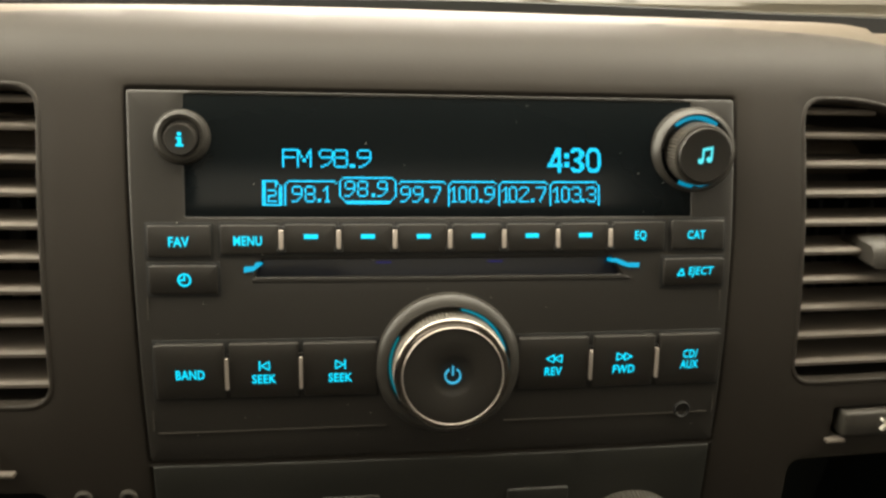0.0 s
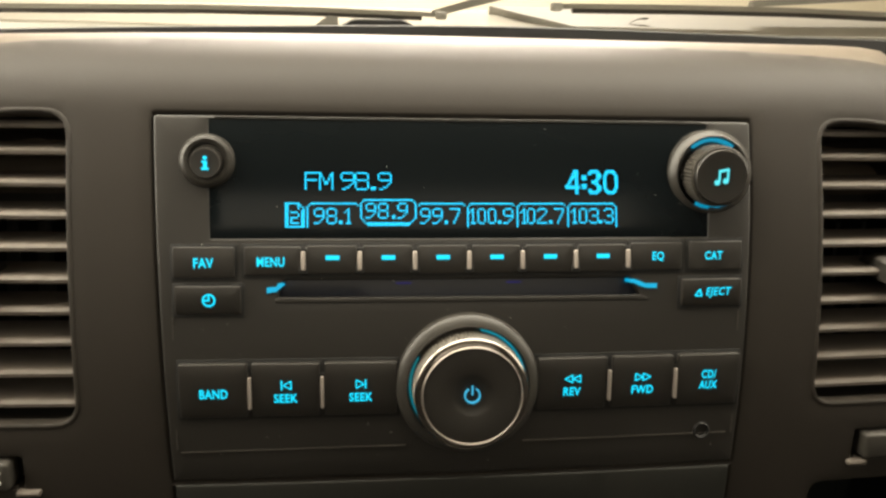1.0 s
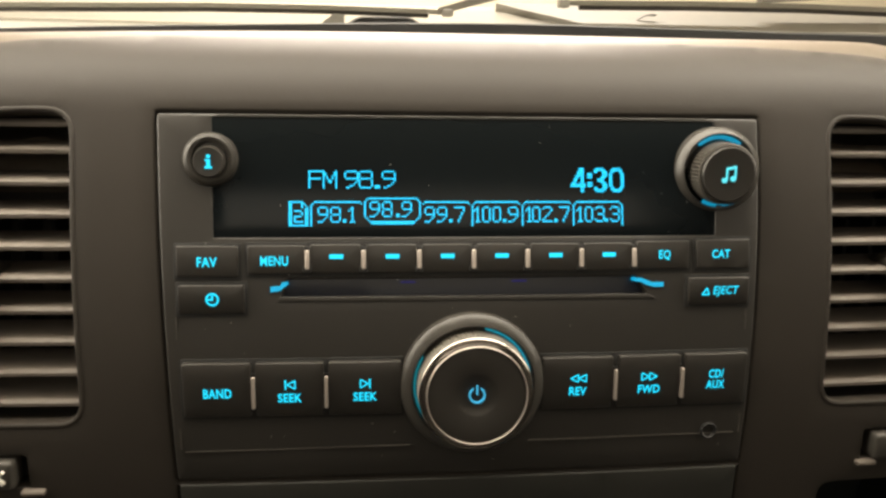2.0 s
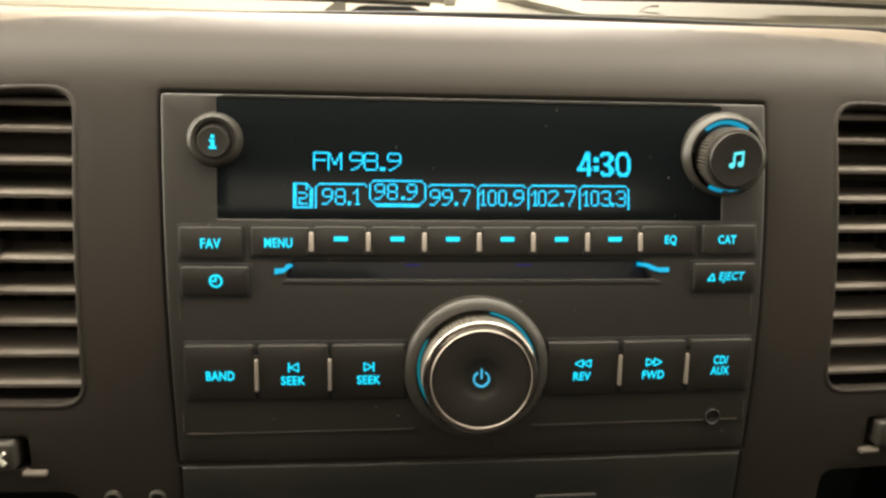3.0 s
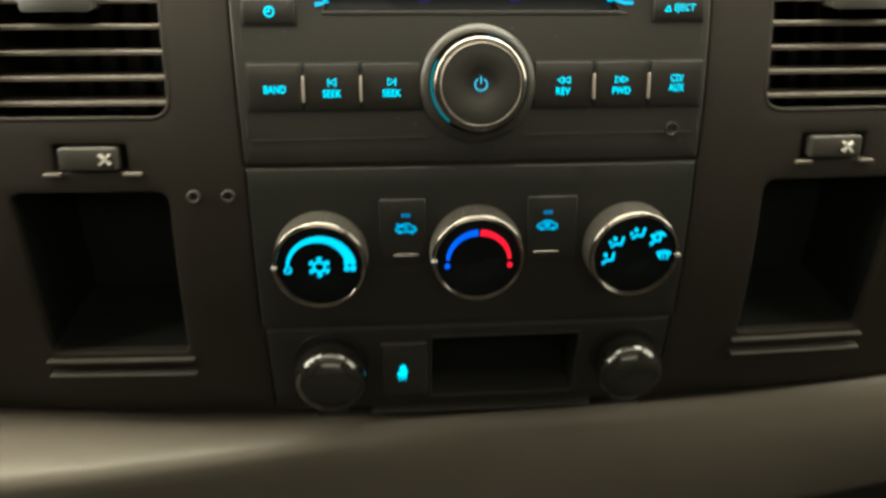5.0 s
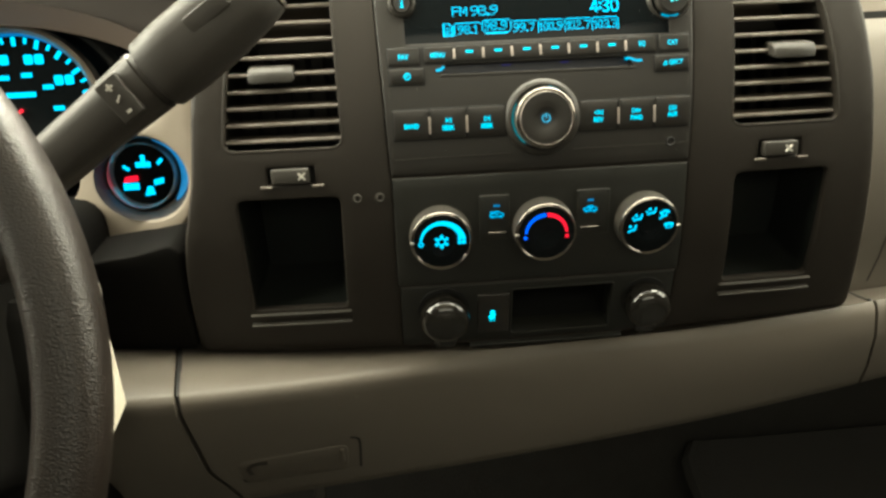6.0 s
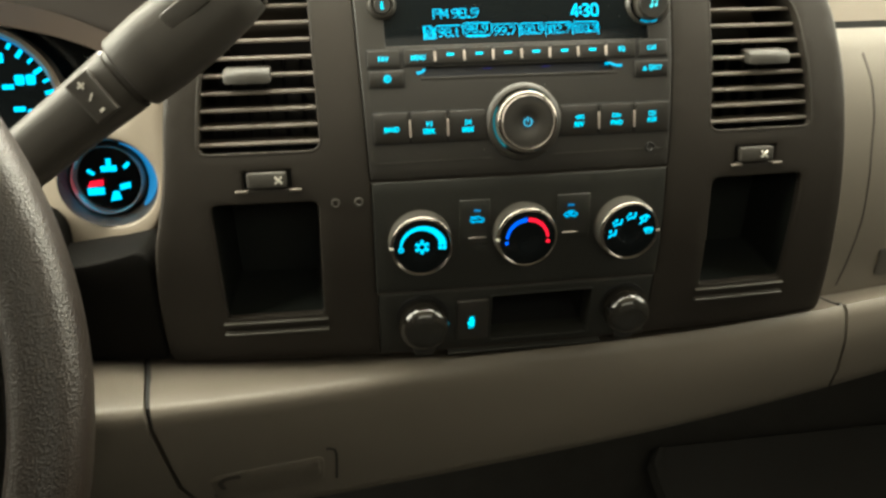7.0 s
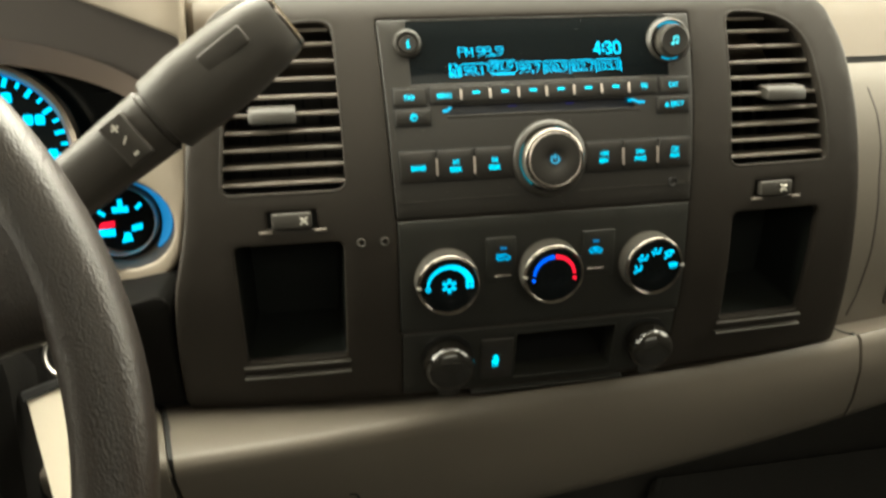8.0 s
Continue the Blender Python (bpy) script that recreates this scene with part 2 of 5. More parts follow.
def sheet(outer, holes=(), place=on_stack, h=0.0, r=0.0008, rh=0.0008, depth=0.006, step=0.006, hole_depth=None, bm=None, crown=0.0):
    """A plate with rounded rims and openings, bent over a face. crown: how far its middle stands proud of its rim."""
    bm = bm or bmesh.new()
    outer = dense(outer, step)
    holes = [dense(q, step) for q in holes]
    front = [grown(outer, -r)] + [grown(q, rh) for q in holes]
    pts, edges = [], []
    for lp in front:
        s = len(pts)
        pts += [Vector((p[0], p[1])) for p in lp]
        edges += [(s + i, s + (i + 1) % len(lp)) for i in range(len(lp))]
    xs, zs = [p[0] for p in front[0]], [p[1] for p in front[0]]
    rim = grown(front[0], -step * 0.35)
    nx, nz = int((max(xs) - min(xs)) / step), int((max(zs) - min(zs)) / step)
    keep = [grown(q, step * 0.35) for q in front[1:]]
    for i in range(1, nx):
        for j in range(1, nz):
            p = Vector((min(xs) + (max(xs) - min(xs)) * (i + 0.5 * (j % 2) * 0.5) / nx, min(zs) + (max(zs) - min(zs)) * j / nz))
            if inside(p, rim) and not any(inside(p, q) for q in keep):
                pts.append(p)
    from mathutils.geometry import delaunay_2d_cdt
    vs, _, fs, *_ = delaunay_2d_cdt(pts, edges, [], 0, 1e-7)
    cx, cz = (max(xs) + min(xs)) / 2, (max(zs) + min(zs)) / 2

    def lift(p):
        if not crown:
            return h
        return h + crown * max(0.0, 1 - ((p[0] - cx) / (max(xs) - cx)) ** 2) * max(0.0, 1 - ((p[1] - cz) / (max(zs) - cz)) ** 2)

    made = [bm.verts.new(place(p[0], p[1], lift(p))) for p in vs]
    for f in fs:
        c = sum((vs[i] for i in f), Vector((0, 0))) / len(f)
        if inside(c, front[0]) and not any(inside(c, q) for q in front[1:]):
            bm.faces.new([made[i] for i in f])
    for k, (base, rad) in enumerate([(outer, r)] + [(q, rh) for q in holes]):
        deep = depth if k == 0 or hole_depth is None else hole_depth
        sign = -1 if k == 0 else 1
        rings = []
        for a in (0, 30, 60, 90):
            off = rad * (1 - math.sin(radians(a)))
            rings.append([place(p[0], p[1], h - rad * (1 - math.cos(radians(a)))) for p in grown(base, sign * off)])
        rings.append([place(p[0], p[1], h - deep) for p in base])
        loft(bm, rings, True, False)
    bmesh.ops.remove_doubles(bm, verts=bm.verts, dist=2e-6)
    return bm


def lathe(place, profile, n=48, knurl=None, bm=None):
    """A turned piece: profile of (radius, height) from its foot to its middle. knurl: (first, last, depth) ridged rings."""
    bm = bm or bmesh.new()
    rings = []
    for k, (r, h) in enumerate(profile):
        ring = []
        for i in range(n):
            a, rr = 2 * math.pi * i / n, r
            if knurl and knurl[0] <= k <= knurl[1] and i % 2:
                rr -= knurl[2]
            ring.append(place(rr * math.cos(a), rr * math.sin(a), h))
        rings.append(ring)
    vs = loft(bm, rings, True, False)
    if profile[-1][0] < 1e-5:
        bmesh.ops.remove_doubles(bm, verts=bm.verts, dist=1e-6)
    return bm


def prism(outlines, place, h=0.0004, low=-0.0002, bm=None):
    """Thin raised marks: each outline a list of (a, b)."""
    bm = bm or bmesh.new()
    for o in outlines:
        top = [bm.verts.new(place(p[0], p[1], h)) for p in o]
        foot = [bm.verts.new(place(p[0], p[1], low)) for p in o]
        bm.faces.new(top)
        for i in range(len(o)):
            j = (i + 1) % len(o)
            bm.faces.new((top[i], top[j], foot[j], foot[i]))
    return bm


def bar(x0, y0, x1, y1, w):
    d = Vector((x1 - x0, y1 - y0))
    n = Vector((-d[1], d[0])).normalized() * w / 2
    return [(x0 - n[0], y0 - n[1]), (x1 - n[0], y1 - n[1]), (x1 + n[0], y1 + n[1]), (x0 + n[0], y0 + n[1])]


def arc(r, w, a0, a1, n=24, cx=0.0, cy=0.0, w1=None):
    """A band along part of a circle, degrees anticlockwise from the right; w1: its width at the end. A full ring comes as two halves."""
    if abs(a1 - a0) >= 360:
        half = (a0 + a1) / 2
        return arc(r, w, a0, half, n // 2, cx, cy) + arc(r, w, half, a1, n // 2, cx, cy)
    w1 = w if w1 is None else w1
    outer, inner = [], []
    for i in range(n + 1):
        a, k = radians(a0 + (a1 - a0) * i / n), (w + (w1 - w) * i / n) / 2
        outer.append((cx + (r + k) * math.cos(a), cy + (r + k) * math.sin(a)))
        inner.append((cx + (r - k) * math.cos(a), cy + (r - k) * math.sin(a)))
    return [outer + inner[::-1]]


def disc(r, cx=0.0, cy=0.0, n=20):
    return [(cx + r * math.cos(2 * math.pi * i / n), cy + r * math.sin(2 * math.pi * i / n)) for i in range(n)]


def lettering(body, place, size, squeeze=0.8, bold=0.012, h=0.0004, centre=True, slant=0.0, apart=1.06):
    """Words in the built-in font as thin raised letters, bent over the face."""
    cu = bpy.data.curves.new("letters", "FONT")
    cu.body, cu.size, cu.resolution_u, cu.offset, cu.shear, cu.space_character = body, 1.0, 3, bold, slant, apart
    ob = new("letters", cu)
    bpy.context.view_layer.update()
    me = bpy.data.meshes.new_from_object(ob.evaluated_get(bpy.context.evaluated_depsgraph_get()))
    bpy.data.objects.remove(ob)
    bm = bmesh.new()
    bm.from_mesh(me)
    xs, ys = [v.co.x for v in bm.verts], [v.co.y for v in bm.verts]
    ox, oy = ((max(xs) + min(xs)) / 2, (max(ys) + min(ys)) / 2) if centre else (min(xs), min(ys))
    k = size / 0.72
    for v in bm.verts:
        v.co = place((v.co.x - ox) * k * squeeze, (v.co.y - oy) * k, h)
    bpy.data.meshes.remove(me)
    bpy.data.curves.remove(cu)
    return bm

# ---- the large structure: cab shell, windscreen, bonnet, garage ----
bm = bmesh.new()
box(bm, (-0.85, -1.3, -0.05), (0.85, 0.75, 0.0))
structure("floor", bm, CARPET, "black carpeted truck cab floor in shade")
bm = bmesh.new()
box(bm, (-0.80, -1.25, 1.36), (0.80, -0.22, 1.40))
structure("ceiling", bm, CLOTH, "light cloth headliner of the truck cab")
# unseen back wall; its opening was added to hold the fill lamp
bm = bmesh.new()
for lo, hi in (((-0.85, -1.36, 0.0), (0.85, -1.30, 0.92)), ((-0.85, -1.36, 1.28), (0.85, -1.30, 1.40)), ((-0.85, -1.36, 0.92), (-0.63, -1.30, 1.28)), ((0.63, -1.36, 0.92), (0.85, -1.30, 1.28))):
    box(bm, lo, hi)
structure("wall_back", bm, SEATCLOTH, "plain dark cloth back wall of the cab with a window opening")
for side, name in ((-1, "wall_driver_door"), (1, "wall_passenger_door")):
    bm = bmesh.new()
    x0, x1 = sorted((side * 0.80, side * 0.86))
    box(bm, (x0, -1.3, 0.0), (x1, 0.6, 0.74))
    box(bm, (x0, -1.3, 0.74), (x1, -0.40, 1.38))
    structure(name, bm, SEATCLOTH, "plain dark vinyl door wall with an open window above")
bm = bmesh.new()
box(bm, (-0.80, 0.46, 0.0), (0.80, 0.52, 0.79))
structure("wall_firewall", bm, CARPET, "black carpeted firewall behind the dashboard")

# the passenger's mat on the sloping toe board
floor_mat = thing("floor_mat", (0.52, 0.30, 0.0), "grey rubber floor mat on the sloping toe board", "floor mat")
bm = bmesh.new()
rings = []
for i in range(13):
    q = i / 12
    x0 = 0.325 - 0.055 * q + (0.02 * (q - 0.9) / 0.1 if q > 0.9 else 0)
    y, z = 0.29 + 0.155 * q, 0.20 * q + 0.002
    rings.append([(x0, y, z), (0.76, y, z), (0.76, y - 0.006, z + 0.008), (x0 + 0.004, y - 0.006, z + 0.008)])
loft(bm, rings)
part("mat", bm, MAT, floor_mat, smooth=50)
bm = bmesh.new()
rings = []
for i in range(13):
    q = i / 12
    x0 = 0.325 - 0.055 * q + (0.02 * (q - 0.9) / 0.1 if q > 0.9 else 0)
    y, z = 0.29 + 0.155 * q - 0.006, 0.20 * q + 0.010
    rings.append([(x0 + 0.004, y, z), (x0 + 0.016, y, z), (x0 + 0.014, y - 0.003, z + 0.003), (x0 + 0.006, y - 0.003, z + 0.003)])
loft(bm, rings)
part("raised_edge", bm, MAT, floor_mat, smooth=50)

# windscreen with its black lower band
bm = bmesh.new()
ring = []
for i in range(25):
    x = -0.78 + 1.56 * i / 24
    ring.append(x)
for th in (0.0, 0.005):
    for (y, z) in ((0.56, 0.842), (-0.20, 1.37)):
        for x in ring:
            bm.verts.new((x, y - 0.10 * (x / 0.78) ** 2 + th, z + th))
bm.verts.ensure_lookup_table()
V = bm.verts
for i in range(24):
    bm.faces.new((V[i], V[i + 1], V[25 + i + 1], V[25 + i]))
    bm.faces.new((V[50 + i], V[75 + i], V[75 + i + 1], V[50 + i + 1]))
pane = structure("window_windscreen", bm, GLASS, "clear raked windscreen pane of the truck")
pane.visible_shadow = False
bm = bmesh.new()
rings = []
for i in range(41):
    x = -0.78 + 1.56 * i / 40
    y = 0.545 - 0.10 * (x / 0.78) ** 2
    top = 0.8552 - 0.042 * (x - 0.25) ** 2 + 0.0055 * max(0.1, min(1.0, (0.43 - x) / 0.33))
    rings.append([(x, y, 0.80), (x, y + 0.016, 0.80), (x, y + 0.016, top + 0.0015), (x, y, top)])
loft(bm, rings)
structure("trim_windscreen_band", bm, RUBBER, "black band along the windscreen's foot")

# bonnet and cowl outside
bm = bmesh.new()
rings = []
for i in range(21):
    x = -0.85 + 1.7 * i / 20
    c = 0.010 * (1 - (x / 0.85) ** 2)
    rings.append([(x, 0.58, 0.70), (x, 0.60, 0.845 + c), (x, 0.72, 0.868 + c), (x, 0.95, 0.885 + c), (x, 1.35, 0.88 + c), (x, 1.9, 0.83 + c), (x, 1.95, 0.5)])
loft(bm, rings)
bonnet = thing("bonnet", (0, 1.0, 0.5), "white painted truck bonnet lit by the garage", "bonnet")
part("bonnet_panel", bm, PAINT, bonnet, smooth=50)
bm = bmesh.new()
rings = []
for i in range(31):
    t = i / 30
    ring = []
    for y, z, x0 in ((0.60, 0.845, 0.225), (0.60, 0.8585, 0.220), (0.635, 0.8690, 0.185), (0.69, 0.8800, 0.150), (0.74, 0.8895, 0.128), (0.75, 0.870, 0.128)):
        ring.append((x0 + (0.78 - x0) * t, y, z - 0.004 * t * t))
    rings.append(ring)
loft(bm, rings)
part("cowl_cover", bm, COWL, bonnet, "smooth weathered grey cowl cover", 50)
bm = bmesh.new()
rings = []
for i in range(13):
    t = i / 12
    p = Vector((0.2655 + 0.027 * t, 0.634, 0.8655 + 0.0085 * math.sin(math.pi / 2 * min(1, t * 1.25))))
    rings.append([p + Vector((0.0012 * a, 0.002 * b, 0.0009 * c)) for a, b, c in ((-1, -1, -1), (1, -1, 1), (1, 1, 1), (-1, 1, -1))])
loft(bm, rings)
part("cowl_joint", bm, STALK, bonnet, "dark curved joint in the cowl")
bm = bmesh.new()
rings = []
for i in range(17):
    t = i / 16
    x = -0.060 + 0.096 * t
    b = min(1.0, math.sin(math.pi * t) * 1.6)
    rings.append([(x, 0.612, 0.845), (x, 0.612, 0.8535 + 0.0105 * b), (x, 0.625, 0.8555 + 0.0115 * b), (x, 0.65, 0.856 + 0.0085 * b), (x, 0.65, 0.845)])
loft(bm, rings)
part("pivot_cover", bm, RUBBER, bonnet, "black cover over the wiper pivot", 50)
bm = bmesh.new()
loft(bm, [[(x, 0.616, 0.846), (x, 0.616, z), (x, 0.640, z), (x, 0.640, 0.846)] for x, z in ((-0.088, 0.8565), (-0.080, 0.8590), (-0.066, 0.8690), (-0.056, 0.8680))])
part("pivot_bracket", bm, WIPER, bonnet, "grey bracket beside the pivot")


def wiper(xs, zs, y, half, arm, label):
    """A blade lying along the windscreen's foot: its line through (x, z), and its arm from point to point."""
    ob = thing("windscreen_wiper", (xs[0], y, zs[0]), label, "wiper", "wipers")
    line = [(x, float(np.interp(x, xs, zs))) for x in np.linspace(xs[0], xs[-1], 33)]
    bm = bmesh.new()
    rings = []
    for i, (x, z) in enumerate(line):
        hh = half if i not in (0, 32) else half * 0.8
        rings.append([(x, y - 0.005, z - hh * 0.1), (x, y + 0.006, z - hh * 0.1), (x, y + 0.005, z + hh), (x, y - 0.001, z + hh)])
    loft(bm, rings)
    part("blade", bm, WIPER, ob)
    bm = bmesh.new()
    rings = []
    for x, z in line[1:-1]:
        rings.append([(x, y - 0.002, z - half), (x, y + 0.002, z - half), (x, y + 0.004, z - half * 0.1), (x, y - 0.0035, z - half * 0.1)])
    loft(bm, rings)
    part("rubber_edge", bm, STALK, ob, "dark rubber lip")
    for x, z in (line[0], line[-1]):
        bm = bmesh.new()
        box(bm, (x - 0.006, y - 0.0062, z - half * 0.6), (x + 0.006, y + 0.0068, z + half * 1.15), None, 0.002)
        part("end_cap", bm, COWL, ob, "light grey end cap")
    bm = bmesh.new()
    rings = []
    p0, p1 = Vector(arm[0]), Vector(arm[1])
    for i in range(13):
        t = i / 12
        p = p0.lerp(p1, t)
        w = 0.011 - 0.004 * t
        rings.append([p + Vector((0, -w, -w * 0.5)), p + Vector((0, w, -w * 0.5)), p + Vector((0, w * 0.6, w * 0.5)), p + Vector((0, -w * 0.6, w * 0.5))])
    loft(bm, rings)
    part("arm", bm, WIPER, ob, smooth=20)
    return ob


wiper((-0.62, -0.392, -0.196, -0.08, 0.055), (0.858, 0.8665, 0.8716, 0.8723, 0.8705), 0.62, 0.0043, ((0.16, 0.665, 0.905), (0.046, 0.634, 0.8735)), "grey weathered wiper blade resting on the windscreen")
wiper((0.185, 0.330, 0.462, 0.58, 0.76), (0.8826, 0.8838, 0.8830, 0.8796, 0.871), 0.63, 0.0050, ((0.75, 0.68, 0.915), (0.42, 0.645, 0.892)), "grey weathered wiper blade resting over the cowl")

# the garage
bm = bmesh.new()
box(bm, (-5, 4.5, -0.6), (5, 4.6, 3.2))
structure("wall_garage_north", bm, WALLPAINT, "cream painted garage wall beyond the bonnet")
bm = bmesh.new()
box(bm, (-5.1, -5, -0.6), (-5, 4.6, 3.2))
structure("wall_garage_west", bm, WALLPAINT, "cream painted garage wall")
bm = bmesh.new()
box(bm, (5, -5, -0.6), (5.1, 4.6, 3.2))
structure("wall_garage_east", bm, WALLPAINT, "cream painted garage wall")
bm = bmesh.new()
box(bm, (-5.1, -5.1, -0.6), (5.1, -5, 3.2))
structure("wall_garage_south", bm, WALLPAINT, "cream painted garage wall")
bm = bmesh.new()
box(bm, (-5.1, -5.1, 3.2), (5.1, 4.6, 3.3))
structure("ceiling_garage", bm, WALLPAINT, "cream painted garage ceiling")
bm = bmesh.new()
box(bm, (-5.1, -5.1, -0.7), (5.1, 4.6, -0.6))
structure("ground", bm, CEMENT, "grey concrete garage floor")

# ---- dashboard ----
dash = thing("dashboard", (0, 0.1, 0.55), "light titanium vinyl truck dashboard with a charcoal centre stack", "dashboard")
PAD = [(0.545, 0.80), (0.40, 0.8095), (0.20, 0.8188), (0.12, 0.8213), (0.0875, 0.8202), (0.072, 0.8178), (0.057, 0.8130), (0.0505, 0.806), (0.048, 0.79), (0.0475, 0.7585)]
BACK = [(0.10, 0.7585), (0.54, 0.77)]
bm = bmesh.new()
rings = []
for i in range(61):
    x = -0.262 + 1.042 * i / 60
    bow = 0.05 * max(0, abs(x) - 0.2) ** 2
    sag = 0.0004 + 0.10 * min(0.0, x) ** 2
    back = 0.045 * max(0.0, min(1.0, (x - 0.185) / 0.05))
    ring = []
    for y, z in PAD + BACK:
        z -= 0.03 * max(0, abs(x) - 0.3) ** 2 + (sag if z > 0.80 else 0)
        if x < -0.213:
            y, z = max(y, 0.080), max(z, 0.795)
        if y < 0.07:
            y += 0.15 * min(0.2, abs(x)) ** 2
        if y < 0.08:
            y += back * (1 + 0.6 * max(0.0, min(1.0, (z - 0.7585) / 0.055)))
        elif y < 0.13 and z > 0.80:
            y += back * 1.6
        ring.append((x, y + bow, z))
    rings.append(ring)
loft(bm, rings)
part("top_pad", bm, PAD_SKIN, dash, "titanium top pad, its colour darkened against strong light", 40)
# hood over the instruments
bm = bmesh.new()
rings = []
for i in range(41):
    x = -0.258 - 0.50 * i / 40
    up = 0.052 * math.sin(math.pi * min(1, (-x - 0.258) / 0.40)) ** 0.9 if -x < 0.658 else 0
    rings.append([(x, 0.545, 0.785), (x, 0.25, 0.800 + up * 0.15), (x, 0.10, 0.828 + up), (x, 0.060, 0.830 + up), (x, 0.044, 0.824 + up), (x, 0.048, 0.817 + up), (x, 0.12, 0.806 + up), (x, 0.54, 0.775)])
loft(bm, rings)
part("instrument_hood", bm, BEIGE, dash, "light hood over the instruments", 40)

# passenger side face with its airbag seam
FACE = [(0.0830, 0.7535), (0.0755, 0.747), (0.0690, 0.738), (0.0600, 0.715), (0.0545, 0.69), (0.0510, 0.65), (0.0520, 0.61), (0.0570, 0.575), (0.0640, 0.548), (0.0660, 0.520), (0.30, 0.52), (0.30, 0.7535)]
bm = bmesh.new()
rings = []
for i in range(41):
    x = 0.205 + 0.575 * i / 40
    g = 0.0
    rings.append([(x, y + 0.05 * (x - 0.2) ** 2 + g, z) for y, z in FACE])
loft(bm, rings)
part("passenger_panel", bm, SIDE_SKIN, dash, "light titanium passenger panel", 40)
bm = bmesh.new()
seam = [(0.2850, 0.735), (0.2890, 0.715), (0.2900, 0.69), (0.2880, 0.66), (0.2880, 0.63), (0.2850, 0.600), (0.2800, 0.575), (0.276, 0.556)]


def passenger_face(x, z, h=0.0):
    y = np.interp(z, [0.548, 0.575, 0.61, 0.65, 0.69, 0.715, 0.738, 0.747], [0.064, 0.057, 0.052, 0.051, 0.0545, 0.060, 0.069, 0.0755])
    return Vector((x, float(y) + 0.05 * (x - 0.2) ** 2 - h, z))


for _ in range(3):
    seam = [seam[0]] + [(a[0] * (1 - q) + b[0] * q, a[1] * (1 - q) + b[1] * q) for a, b in zip(seam, seam[1:]) for q in (0.25, 0.75)] + [seam[-1]]
for (a, b) in zip(seam, seam[1:]):
    prism([bar(a[0] - 0.007, a[1], b[0] - 0.007, b[1], 0.0011)], passenger_face, 0.0003, -0.002, bm)
part("panel_seam", bm, STALK, dash, "dark curved panel joint")
bm = sheet(rect(0.299, 0.563, 0.36, 0.586, 0.004), (), passenger_face, 0.0012, 0.0008, 0.0008, 0.006)
part("air_outlet", bm, KNOB, dash, "dark passenger air outlet")
# black strip in the joint: the pad's shadow put into colour
bm = bmesh.new()
box(bm, (0.222, 0.088, 0.7533), (0.78, 0.20, 0.7587))
part("pad_joint_shade", bm, GAP, dash, "black strip painted as the shadow in the joint under the pad")

# charcoal centre stack
HALF = [(0.0, 0.5415), (0.10, 0.5420), (0.20, 0.5440), (0.2365, 0.5465), (0.2360, 0.560), (0.2325, 0.600), (0.2285, 0.660), (0.2240, 0.720), (0.2165, 0.765), (0.2030, 0.798), (0.184, 0.819), (0.152, 0.8345), (0.10, 0.842), (0.0, 0.845)]
LEFT = [(-0.10, 0.842), (-0.150, 0.834), (-0.180, 0.819), (-0.1985, 0.797), (-0.2110, 0.765), (-0.2170, 0.720), (-0.2215, 0.675), (-0.2275, 0.650), (-0.2320, 0.634), (-0.2345, 0.615), (-0.2360, 0.595), (-0.2365, 0.575), (-0.2365, 0.562), (-0.2365, 0.554), (-0.2335, 0.5475), (-0.20, 0.5440), (-0.10, 0.5420)]
outline = rounded(HALF + LEFT, [0, 0, 0, 0.006] + [0.012] * 9 + [0] + [0.012] * 11 + [0.006] * 2 + [0] * 4, 3)
VENT = rounded([(0.1255, 0.6905), (0.1985, 0.6905), (0.1945, 0.730), (0.1862, 0.769), (0.1722, 0.7835), (0.1500, 0.7889), (0.1275, 0.7889)], [0.008, 0.006, 0.030, 0.012, 0.014, 0.012, 0.008], 5)
BIN = rounded([(0.1310, 0.5805), (0.1935, 0.5805), (0.1950, 0.6590), (0.1290, 0.6590)], [0.003, 0.003, 0.005, 0.006], 4)
SLIDER = rect(0.1440, 0.6682, 0.1740, 0.6793, 0.0012)
RADIOHOLE = rounded([(-0.0967, 0.6695), (0.0967, 0.6695), (0.1012, 0.7892), (-0.1012, 0.7892)], 0.0012, 2)
HVACHOLE = rect(-0.0962, 0.5935, 0.0962, 0.6690, 0.001)
LOWHOLE = rect(-0.0950, 0.5450, 0.0950, 0.5925, 0.001)
bm = sheet(outline, [VENT, mirrored(VENT), BIN, mirrored(BIN), SLIDER, mirrored(SLIDER), RADIOHOLE, HVACHOLE, LOWHOLE], on_stack, 0.0, 0.004, 0.0014, 0.045, 0.0065, 0.005)
part("centre_panel", bm, BEZEL, dash, "charcoal grained centre stack panel", 30)
for px in (-0.1185, -0.1042):
    fr = flat_at(px, 0.6572)
    part("screw_ring", lathe(fr, [(0.0029, 0.0), (0.0029, 0.0010), (0.0022, 0.0014), (0.0017, 0.0010), (0.0014, -0.0005), (0, -0.0005)], 24), KNOB, dash, "small dark plug ring")


